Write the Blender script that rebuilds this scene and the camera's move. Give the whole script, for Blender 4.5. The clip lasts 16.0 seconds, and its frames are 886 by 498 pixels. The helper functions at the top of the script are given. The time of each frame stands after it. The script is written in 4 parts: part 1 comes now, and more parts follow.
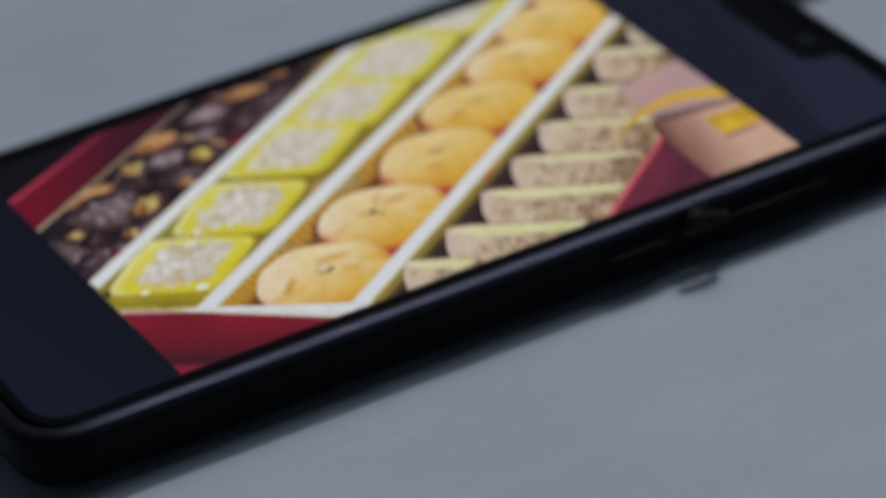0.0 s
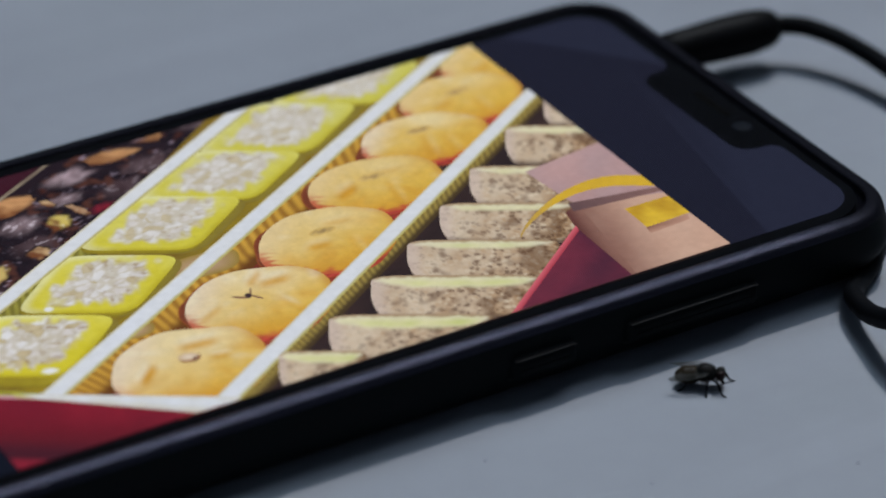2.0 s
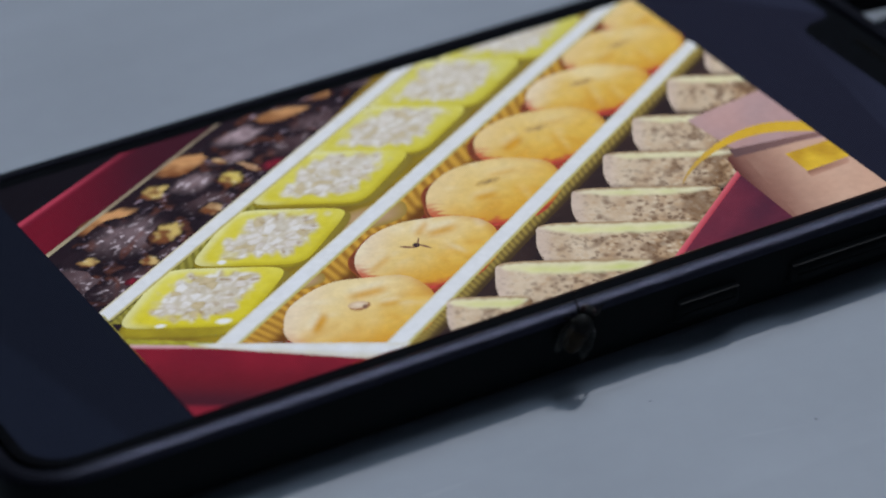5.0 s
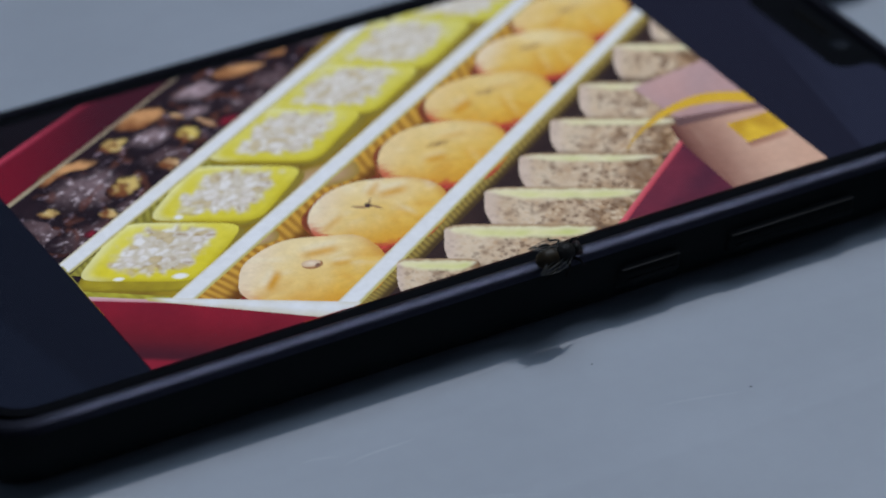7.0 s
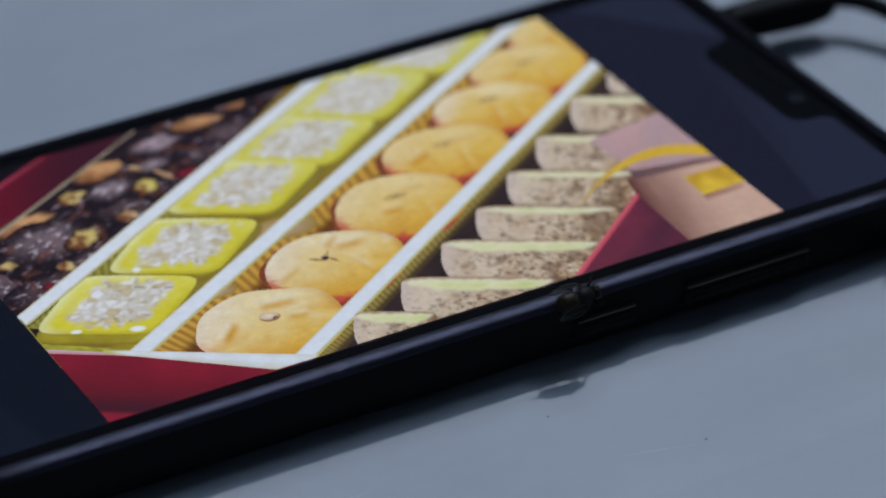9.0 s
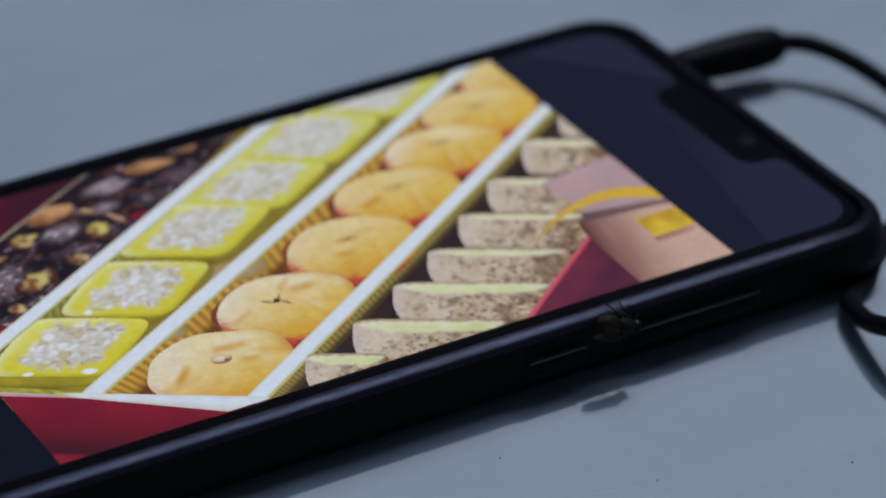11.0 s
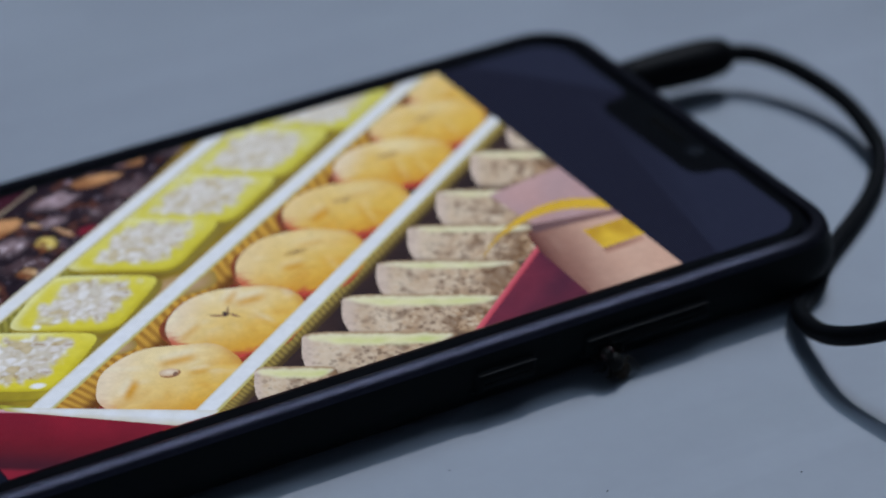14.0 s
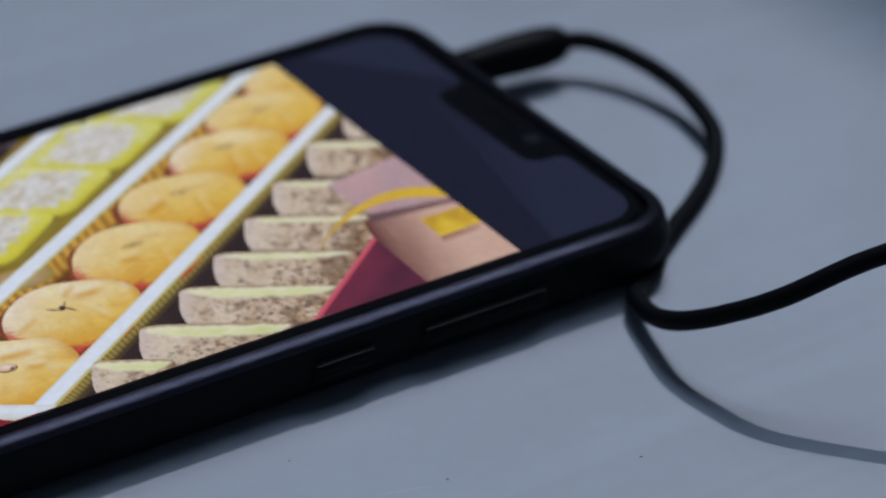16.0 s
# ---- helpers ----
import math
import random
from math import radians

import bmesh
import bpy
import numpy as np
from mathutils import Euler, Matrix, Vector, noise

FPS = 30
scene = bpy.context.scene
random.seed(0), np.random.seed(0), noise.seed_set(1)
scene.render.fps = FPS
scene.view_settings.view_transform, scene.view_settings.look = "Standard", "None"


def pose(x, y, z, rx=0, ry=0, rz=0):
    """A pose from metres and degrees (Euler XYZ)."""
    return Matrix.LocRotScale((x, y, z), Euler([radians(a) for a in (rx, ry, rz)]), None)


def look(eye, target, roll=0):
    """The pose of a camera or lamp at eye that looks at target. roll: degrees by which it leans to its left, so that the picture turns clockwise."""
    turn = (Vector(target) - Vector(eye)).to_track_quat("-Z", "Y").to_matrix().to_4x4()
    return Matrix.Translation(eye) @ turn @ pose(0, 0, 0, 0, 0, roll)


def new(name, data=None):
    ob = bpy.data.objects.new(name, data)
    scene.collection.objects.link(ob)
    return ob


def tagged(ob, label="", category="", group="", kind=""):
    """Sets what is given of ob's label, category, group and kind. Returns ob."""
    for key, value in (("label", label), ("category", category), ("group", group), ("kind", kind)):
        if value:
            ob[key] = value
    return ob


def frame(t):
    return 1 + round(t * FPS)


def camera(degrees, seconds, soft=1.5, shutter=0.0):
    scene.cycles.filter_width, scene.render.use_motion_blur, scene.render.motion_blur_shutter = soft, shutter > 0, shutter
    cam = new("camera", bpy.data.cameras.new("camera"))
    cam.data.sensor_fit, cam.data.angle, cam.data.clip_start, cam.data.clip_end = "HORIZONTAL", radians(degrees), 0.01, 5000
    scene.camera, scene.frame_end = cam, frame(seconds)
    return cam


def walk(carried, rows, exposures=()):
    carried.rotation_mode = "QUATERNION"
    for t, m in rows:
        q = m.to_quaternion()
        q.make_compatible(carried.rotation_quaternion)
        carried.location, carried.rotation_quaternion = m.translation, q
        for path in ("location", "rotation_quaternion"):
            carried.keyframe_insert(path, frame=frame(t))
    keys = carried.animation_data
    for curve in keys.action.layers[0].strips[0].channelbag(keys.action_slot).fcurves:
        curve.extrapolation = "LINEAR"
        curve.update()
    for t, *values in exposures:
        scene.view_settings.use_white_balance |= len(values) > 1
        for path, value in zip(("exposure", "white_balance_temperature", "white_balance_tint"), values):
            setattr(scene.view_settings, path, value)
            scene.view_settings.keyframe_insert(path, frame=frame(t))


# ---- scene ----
import itertools

cam = camera(13.3, 16.0, soft=2.0, shutter=0.18)
# seconds, eye in metres, turn in degrees
ROWS = [
    (0, -0.21696, -0.43899, 0.29308, 58.474, 4.450, -29.881),
    (0.1, -0.21266, -0.43244, 0.28801, 59.257, 4.084, -29.588),
    (0.2, -0.20835, -0.42589, 0.28294, 59.443, 3.703, -29.319),
    (0.3, -0.20404, -0.41934, 0.27787, 59.801, 3.245, -29.179),
    (0.4, -0.19974, -0.41279, 0.27280, 60.279, 2.854, -28.926),
    (0.5, -0.19543, -0.40624, 0.26773, 60.336, 2.328, -28.910),
    (1, -0.19087, -0.39294, 0.25960, 60.059, 1.344, -29.811),
    (1.5, -0.19004, -0.39548, 0.26004, 60.029, 1.522, -29.736),
    (2, -0.19078, -0.39319, 0.26002, 59.975, 1.397, -29.759),
    (2.5, -0.18872, -0.39289, 0.26050, 59.351, 1.995, -29.763),
    (3, -0.19254, -0.39249, 0.25870, 58.784, 2.700, -29.035),
    (3.5, -0.18356, -0.39084, 0.26036, 57.540, 3.309, -28.025),
    (4, -0.18605, -0.39089, 0.25646, 58.697, 3.431, -27.669),
    (4.2, -0.18705, -0.39207, 0.24910, 60.077, 3.764, -27.648),
    (6.3, -0.20182, -0.42115, 0.28091, 58.741, 3.655, -28.242),
    (6.5, -0.20157, -0.41700, 0.27818, 58.537, 2.970, -28.291),
    (7, -0.20115, -0.41080, 0.27498, 58.402, 1.908, -28.215),
    (7.5, -0.20171, -0.40953, 0.27641, 58.170, 1.637, -28.227),
    (8, -0.19933, -0.41192, 0.27728, 58.450, 1.811, -28.136),
    (8.5, -0.20226, -0.41098, 0.27568, 58.878, 1.650, -28.579),
    (9, -0.20031, -0.41233, 0.27712, 59.030, 1.636, -28.626),
    (11.5, -0.20054, -0.41369, 0.27602, 59.932, 1.254, -29.383),
    (12, -0.20067, -0.41391, 0.27646, 59.982, 1.182, -29.441),
    (12.5, -0.20044, -0.41467, 0.27663, 60.052, 1.285, -29.548),
    (13, -0.20075, -0.41404, 0.27636, 60.052, 1.119, -29.700),
    (13.5, -0.19900, -0.41586, 0.27591, 60.156, 1.322, -29.688),
    (14, -0.19945, -0.41406, 0.27589, 59.991, 1.372, -30.009),
    (14.5, -0.20042, -0.41362, 0.27515, 60.062, 1.267, -30.441),
    (15, -0.20039, -0.41380, 0.27574, 60.067, 1.229, -30.708),
    (15.5, -0.19659, -0.41700, 0.27523, 60.227, 1.459, -30.931),
    (16, -0.19805, -0.41503, 0.27507, 59.867, 0.956, -32.386),
]
# seconds, stops, white balance and tint: the picture grows a little bluer after the start
TONE = [(0.0, -0.07, 6190, 9.7), (0.5, -0.14, 6160, 9.5), (1.0, -0.02, 6110, 9), (3.0, 0.02, 6070, 9), (4.0, 0.01, 6020, 8.8), (6.5, -0.04, 5770, 8.5), (12.5, -0.05, 5590, 8.8), (15.0, -0.04, 5640, 9.6), (16.0, 0.02, 5690, 11)]
walk(cam, [(t, pose(x, y, z, rx, ry, rz)) for t, x, y, z, rx, ry, rz in ROWS], TONE)
cam.data.dof.use_dof = True
cam.data.dof.focus_distance = 0.499
cam.data.dof.aperture_fstop = 14.0

# ---------------------------------------------------------------- light
world = bpy.data.worlds.new("sky")
scene.world = world
world.use_nodes = True
wn = world.node_tree
sky = wn.nodes.new("ShaderNodeTexSky")
sky.sky_type = "NISHITA"
sky.sun_disc = False
SUN_TO = Vector((0.43, 0.31, 1.0)).normalized()
sky.sun_elevation = math.asin(SUN_TO.z)
sky.sun_rotation = math.atan2(SUN_TO.x, SUN_TO.y)
wn.links.new(sky.outputs["Color"], wn.nodes["Background"].inputs["Color"])
wn.nodes["Background"].inputs["Strength"].default_value = 0.15
sun = new("sun", bpy.data.lights.new("sun", "SUN"))
sun.data.energy = 1.35
sun.data.angle = radians(0.9)
sun.data.color = (1.0, 0.95, 0.885)
sun.matrix_world = look(SUN_TO * 5, (0, 0, 0))
# fill lamp for the sky's light, in a high window assumed out of view
skylight = new("window_skylight", bpy.data.lights.new("window_skylight", "AREA"))
skylight.data.shape = "RECTANGLE"
skylight.data.size, skylight.data.size_y = 1.65, 1.15
skylight.data.energy = 36.0
skylight.data.color = (0.74, 0.885, 1.0)
skylight.matrix_world = look((0.86, 0.575, 2.06), (-0.4, 0.35, 1.0))

MM = 0.001


# ---------------------------------------------------------------- materials
def srgb(r, g, b):
    """Linear colour of an 8-bit display colour."""
    return tuple(((c / 255 + 0.055) / 1.055) ** 2.4 if c > 10 else c / 255 / 12.92 for c in (r, g, b))


def material(name, colour, rough=0.5, metal=0.0, scale=400.0, vary=0.25, bump=0.0, spec=0.5, stain=0.0, stain_scale=12.0, alt=None):
    """A surface with grain at one scale, stains at a larger one, and fine relief."""
    m = bpy.data.materials.new(name)
    m.use_nodes = True
    nt = m.node_tree
    p = nt.nodes["Principled BSDF"]
    p.inputs["Roughness"].default_value = rough
    p.inputs["Metallic"].default_value = metal
    p.inputs["Specular IOR Level"].default_value = spec
    co = nt.nodes.new("ShaderNodeTexCoord")
    n1 = nt.nodes.new("ShaderNodeTexNoise")
    n1.inputs["Scale"].default_value = scale
    n1.inputs["Detail"].default_value = 5
    nt.links.new(co.outputs["Object"], n1.inputs["Vector"])
    n2 = nt.nodes.new("ShaderNodeTexNoise")
    n2.inputs["Scale"].default_value = stain_scale
    n2.inputs["Detail"].default_value = 6
    nt.links.new(co.outputs["Object"], n2.inputs["Vector"])
    mix = nt.nodes.new("ShaderNodeMix")
    mix.data_type = "RGBA"
    other = alt or tuple(c * (1 - vary) for c in colour)
    mix.inputs["A"].default_value = (*colour, 1)
    mix.inputs["B"].default_value = (*other, 1)
    nt.links.new(n1.outputs["Fac"], mix.inputs["Factor"])
    mix2 = nt.nodes.new("ShaderNodeMix")
    mix2.data_type = "RGBA"
    ramp = nt.nodes.new("ShaderNodeMapRange")
    ramp.inputs["From Min"].default_value, ramp.inputs["From Max"].default_value = 0.42, 0.7
    ramp.inputs["To Max"].default_value = stain
    nt.links.new(n2.outputs["Fac"], ramp.inputs["Value"])
    nt.links.new(ramp.outputs["Result"], mix2.inputs["Factor"])
    nt.links.new(mix.outputs["Result"], mix2.inputs["A"])
    mix2.inputs["B"].default_value = (*[min(1.0, c * 1.5) for c in colour], 1)
    nt.links.new(mix2.outputs["Result"], p.inputs["Base Color"])
    rr = nt.nodes.new("ShaderNodeMapRange")
    rr.inputs["To Min"].default_value, rr.inputs["To Max"].default_value = rough * 0.85, min(1, rough * 1.2)
    nt.links.new(n2.outputs["Fac"], rr.inputs["Value"])
    nt.links.new(rr.outputs["Result"], p.inputs["Roughness"])
    if bump:
        b = nt.nodes.new("ShaderNodeBump")
        b.inputs["Strength"].default_value = bump
        b.inputs["Distance"].default_value = 0.0002
        nt.links.new(n1.outputs["Fac"], b.inputs["Height"])
        nt.links.new(b.outputs["Normal"], p.inputs["Normal"])
    return m


def display_material():
    """Lit picture elements under the cover glass: the colour comes from the picture drawn on the mesh."""
    m = bpy.data.materials.new("lit_display")
    m.use_nodes = True
    nt = m.node_tree
    p = nt.nodes["Principled BSDF"]
    p.inputs["Base Color"].default_value = (0.006, 0.006, 0.008, 1)
    p.inputs["Roughness"].default_value = 0.06
    p.inputs["Specular IOR Level"].default_value = 0.2
    a = nt.nodes.new("ShaderNodeAttribute")
    a.attribute_name = "picture"
    nz = nt.nodes.new("ShaderNodeTexNoise")
    nz.inputs["Scale"].default_value = 900
    nz.inputs["Detail"].default_value = 4
    co = nt.nodes.new("ShaderNodeTexCoord")
    nt.links.new(co.outputs["Object"], nz.inputs["Vector"])
    mr = nt.nodes.new("ShaderNodeMapRange")
    mr.inputs["From Min"].default_value, mr.inputs["From Max"].default_value = 0.3, 0.7
    mr.inputs["To Min"].default_value, mr.inputs["To Max"].default_value = 0.95, 1.05
    nt.links.new(nz.outputs["Fac"], mr.inputs["Value"])
    mul = nt.nodes.new("ShaderNodeMix")
    mul.data_type, mul.blend_type = "RGBA", "MULTIPLY"
    mul.inputs["Factor"].default_value = 1
    nt.links.new(a.outputs["Color"], mul.inputs["A"])
    nt.links.new(mr.outputs["Result"], mul.inputs["B"])
    nt.links.new(mul.outputs["Result"], p.inputs["Emission Color"])
    p.inputs["Emission Strength"].default_value = 0.72
    return m


def add_streaks(m, strength):
    """Faint wiped streaks and cloudy patches over a wiped top."""
    nt = m.node_tree
    p = nt.nodes["Principled BSDF"]
    src = p.inputs["Base Color"].links[0].from_socket
    co = nt.nodes.new("ShaderNodeTexCoord")
    fac = None
    for turn, sx, sy, tint in ((-38, 7, 120, (0.44, 0.46, 0.53, 1)), (-20, 18, 30, (0.37, 0.42, 0.42, 1))):
        mp = nt.nodes.new("ShaderNodeMapping")
        mp.inputs["Rotation"].default_value = (0, 0, radians(turn))
        mp.inputs["Scale"].default_value = (sx, sy, 1)
        nz = nt.nodes.new("ShaderNodeTexNoise")
        nz.inputs["Scale"].default_value = 1
        nz.inputs["Detail"].default_value = 4
        nt.links.new(co.outputs["Object"], mp.inputs["Vector"])
        nt.links.new(mp.outputs["Vector"], nz.inputs["Vector"])
        mr = nt.nodes.new("ShaderNodeMapRange")
        mr.inputs["From Min"].default_value, mr.inputs["From Max"].default_value = 0.5, 0.75
        mr.inputs["To Max"].default_value = strength
        nt.links.new(nz.outputs["Fac"], mr.inputs["Value"])
        mx = nt.nodes.new("ShaderNodeMix")
        mx.data_type = "RGBA"
        mx.inputs["B"].default_value = tint
        nt.links.new(mr.outputs["Result"], mx.inputs["Factor"])
        nt.links.new(src, mx.inputs["A"])
        src = mx.outputs["Result"]
    nt.links.new(src, p.inputs["Base Color"])


M_TABLE = material("table_laminate", (0.268, 0.284, 0.326), rough=0.5, scale=260, vary=0.10, bump=0.05, stain=0.22, stain_scale=14)
add_streaks(M_TABLE, 0.1)
M_SCRATCH = material("scratched_laminate", (0.42, 0.43, 0.48), rough=0.5, scale=2500, vary=0.3)
M_CASE = material("black_rubber_case", (0.007, 0.009, 0.010), rough=0.5, scale=3200, vary=0.3, bump=0.2, spec=0.05)
M_RIM = material("case_rim_masked_gloss", (0.006, 0.006, 0.009), rough=0.3, scale=4400, vary=0.4, bump=0.7, spec=0.54)
M_BUTTON = material("case_button", (0.010, 0.010, 0.012), rough=0.5, scale=900, vary=0.8, bump=0.4, spec=0.075)
M_GLASS = material("black_cover_glass", (0.004, 0.004, 0.005), rough=0.07, scale=300, vary=0.2, spec=0.15)
M_LENS = material("camera_glass", (0.009, 0.011, 0.016), rough=0.5, scale=800, vary=0.3, spec=0.04)
M_MESH = material("earpiece_mesh", (0.003, 0.003, 0.003), rough=0.6, spec=0.02, scale=5000, vary=0.6, bump=0.4)
M_PLUG = material("plug_plastic", (0.004, 0.004, 0.005), spec=0.06, rough=0.5, scale=1200, vary=0.3, bump=0.1)
M_METAL = material("plug_metal", (0.55, 0.5, 0.4), rough=0.25, metal=1.0, scale=900, vary=0.2)
M_CABLE = material("black_cable", (0.004, 0.0045, 0.006), spec=0.06, rough=0.55, scale=1500, vary=0.3, bump=0.15)
M_WALL = material("painted_wall", (0.36, 0.37, 0.39), rough=0.8, scale=60, vary=0.06, bump=0.1, stain=0.1, stain_scale=2)
M_FLOOR = material("floor_tiles", (0.25, 0.25, 0.25), rough=0.5, scale=25, vary=0.15, stain=0.2, stain_scale=3)
M_FRAME = material("window_paint", (0.7, 0.7, 0.68), rough=0.45, scale=90, vary=0.08)
M_LEG = material("table_steel", (0.25, 0.26, 0.28), rough=0.4, metal=0.7, scale=200, vary=0.2)
M_THORAX = material("fly_thorax", (0.007, 0.007, 0.007), spec=0.08, rough=0.5, scale=2500, vary=0.6, bump=0.6, alt=(0.015, 0.014, 0.013))
M_ABDOMEN = material("fly_abdomen", (0.012, 0.010, 0.007), spec=0.1, rough=0.45, scale=1600, vary=0.6, bump=0.4, alt=(0.034, 0.023, 0.012))
M_EYE = material("fly_eye", (0.02, 0.008, 0.008), rough=0.35, scale=6000, vary=0.4, bump=0.4, spec=0.2)
M_LEGS = material("fly_legs", (0.006, 0.0055, 0.0055), spec=0.05, rough=0.6, scale=3000, vary=0.4)
M_SPECK = material("dust", (0.14, 0.14, 0.155), rough=0.8, spec=0.1, scale=4000, vary=0.4)
M_DISPLAY = display_material()


def mask_rim_gloss(m):
    """A gloss mask puts the highlight along one long edge; towards the corners and round the other sides the rubber is
    dull.
    """
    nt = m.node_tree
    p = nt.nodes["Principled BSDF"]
    # the highlight's violet-blue is put into the specular tint
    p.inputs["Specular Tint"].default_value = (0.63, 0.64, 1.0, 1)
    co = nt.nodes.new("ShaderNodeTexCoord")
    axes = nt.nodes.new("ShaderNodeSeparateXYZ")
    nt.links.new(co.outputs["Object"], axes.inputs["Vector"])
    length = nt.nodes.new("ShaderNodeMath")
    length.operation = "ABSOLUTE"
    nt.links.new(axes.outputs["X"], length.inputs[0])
    edge_gloss = []
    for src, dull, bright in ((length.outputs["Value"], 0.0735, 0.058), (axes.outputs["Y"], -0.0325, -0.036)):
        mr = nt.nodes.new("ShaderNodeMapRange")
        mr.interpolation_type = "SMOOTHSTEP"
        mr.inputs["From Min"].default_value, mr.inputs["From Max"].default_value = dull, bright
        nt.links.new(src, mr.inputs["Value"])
        edge_gloss.append(mr.outputs["Result"])
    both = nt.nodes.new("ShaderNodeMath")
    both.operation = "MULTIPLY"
    nt.links.new(edge_gloss[0], both.inputs[0])
    nt.links.new(edge_gloss[1], both.inputs[1])
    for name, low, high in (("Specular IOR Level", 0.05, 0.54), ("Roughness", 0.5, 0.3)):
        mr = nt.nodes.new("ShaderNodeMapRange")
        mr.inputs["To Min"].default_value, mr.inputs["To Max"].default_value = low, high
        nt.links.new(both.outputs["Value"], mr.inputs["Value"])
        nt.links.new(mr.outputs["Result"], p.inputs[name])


mask_rim_gloss(M_RIM)


def wing_material():
    m = material("fly_wing", (0.035, 0.035, 0.033), spec=0.2, rough=0.3, scale=1800, vary=0.4)
    p = m.node_tree.nodes["Principled BSDF"]
    p.inputs["Alpha"].default_value = 0.16
    return m


M_WING = wing_material()
M_VEIN = material("wing_vein", (0.11, 0.105, 0.092), spec=0.25, rough=0.45, scale=3000, vary=0.4)


# ---------------------------------------------------------------- mesh helpers
def part(name, bm, mat, parent=None, label="", smooth=True):
    me = bpy.data.meshes.new(name)
    bm.normal_update()
    for fc in bm.faces:
        fc.smooth = smooth
    bm.to_mesh(me)
    bm.free()
    me.materials.append(mat)
    ob = new(name, me)
    ob.parent = parent
    if label:
        ob["label"] = label
    return ob


def box_bm(x0, x1, y0, y1, z0, z1, bevel=0.0, seg=2):
    bm = bmesh.new()
    bmesh.ops.create_cube(bm, size=1)
    for v in bm.verts:
        v.co = Vector(((x0 + x1) / 2 + v.co.x * (x1 - x0), (y0 + y1) / 2 + v.co.y * (y1 - y0), (z0 + z1) / 2 + v.co.z * (z1 - z0)))
    if bevel:
        bmesh.ops.bevel(bm, geom=list(bm.edges), offset=bevel, segments=seg, profile=0.5, affect="EDGES")
    return bm


def rounded_rect(hx, hy, r, n=10):
    """Points round a rectangle with round corners, counter-clockwise, in the units given."""
    pts = []
    for cx, cy, a0 in ((hx - r, hy - r, 0), (-hx + r, hy - r, 90), (-hx + r, -hy + r, 180), (hx - r, -hy + r, 270)):
        for i in range(n + 1):
            a = radians(a0 + 90 * i / n)
            pts.append((cx + r * math.cos(a), cy + r * math.sin(a)))
    return pts


def loft(rings, closed_ring=True, cap=True, loop=False):
    """A skin over rings of points; all rings have the same count."""
    bm = bmesh.new()
    vs = [[bm.verts.new(p) for p in ring] for ring in rings]
    n = len(vs[0])
    pairs = list(zip(vs, vs[1:])) + ([(vs[-1], vs[0])] if loop else [])
    for a, b in pairs:
        for i in range(n if closed_ring else n - 1):
            j = (i + 1) % n
            bm.faces.new((a[i], a[j], b[j], b[i]))
    if cap and not loop:
        bm.faces.new(list(reversed(vs[0])))
        bm.faces.new(vs[-1])
    bmesh.ops.recalc_face_normals(bm, faces=bm.faces)
    return bm


def smooth_path(points, per=10):
    """A smooth curve through the points (Catmull-Rom)."""
    ps = [Vector(p) for p in points]
    ps = [2 * ps[0] - ps[1]] + ps + [2 * ps[-1] - ps[-2]]
    out = []
    for a, b, c, d in zip(ps, ps[1:], ps[2:], ps[3:]):
        for i in range(per):
            t = i / per
            out.append(0.5 * ((2 * b) + (c - a) * t + (2 * a - 5 * b + 4 * c - d) * t * t + (3 * b - a - 3 * c + d) * t ** 3))
    return out + [ps[-2]]


def tube(path, radius, n=12):
    """A round rod along a path; radius is a number or a function of 0..1."""
    rings, side = [], None
    for i, p in enumerate(path):
        d = (path[min(i + 1, len(path) - 1)] - path[max(i - 1, 0)]).normalized()
        side = (side or (Vector((0, 0, 1)) if abs(d.z) < 0.9 else Vector((1, 0, 0))))
        side = (side - d * side.dot(d)).normalized()
        up = d.cross(side)
        r = radius(i / (len(path) - 1)) if callable(radius) else radius
        rings.append([p + (side * math.cos(a) + up * math.sin(a)) * r for a in [2 * math.pi * k / n for k in range(n)]])
    return loft(rings)


def ball(c, r, seg=20, rows=12, turn=None):
    """An ellipsoid."""
    bm = bmesh.new()
    bmesh.ops.create_uvsphere(bm, u_segments=seg, v_segments=rows, radius=1)
    m = Matrix.Translation(c) @ (turn or Matrix()) @ Matrix.Diagonal((*r, 1))
    bmesh.ops.transform(bm, matrix=m, verts=bm.verts)
    return bm


def merge(*bms):
    out = bms[0]
    for b in bms[1:]:
        me = bpy.data.meshes.new("tmp")
        b.to_mesh(me)
        b.free()
        out.from_mesh(me)
        bpy.data.meshes.remove(me)
    return out


# ---------------------------------------------------------------- room
def wall_with_opening(name, x0, x1, y0, y1, z0, z1, oy0, oy1, oz0, oz1):
    bm = merge(box_bm(x0, x1, y0, oy0, z0, z1), box_bm(x0, x1, oy1, y1, z0, z1),
               box_bm(x0, x1, oy0, oy1, z0, oz0), box_bm(x0, x1, oy0, oy1, oz1, z1))
    return tagged(part(name, bm, M_WALL, smooth=False), "pale painted wall with a wide window opening", "wall", kind="structure")


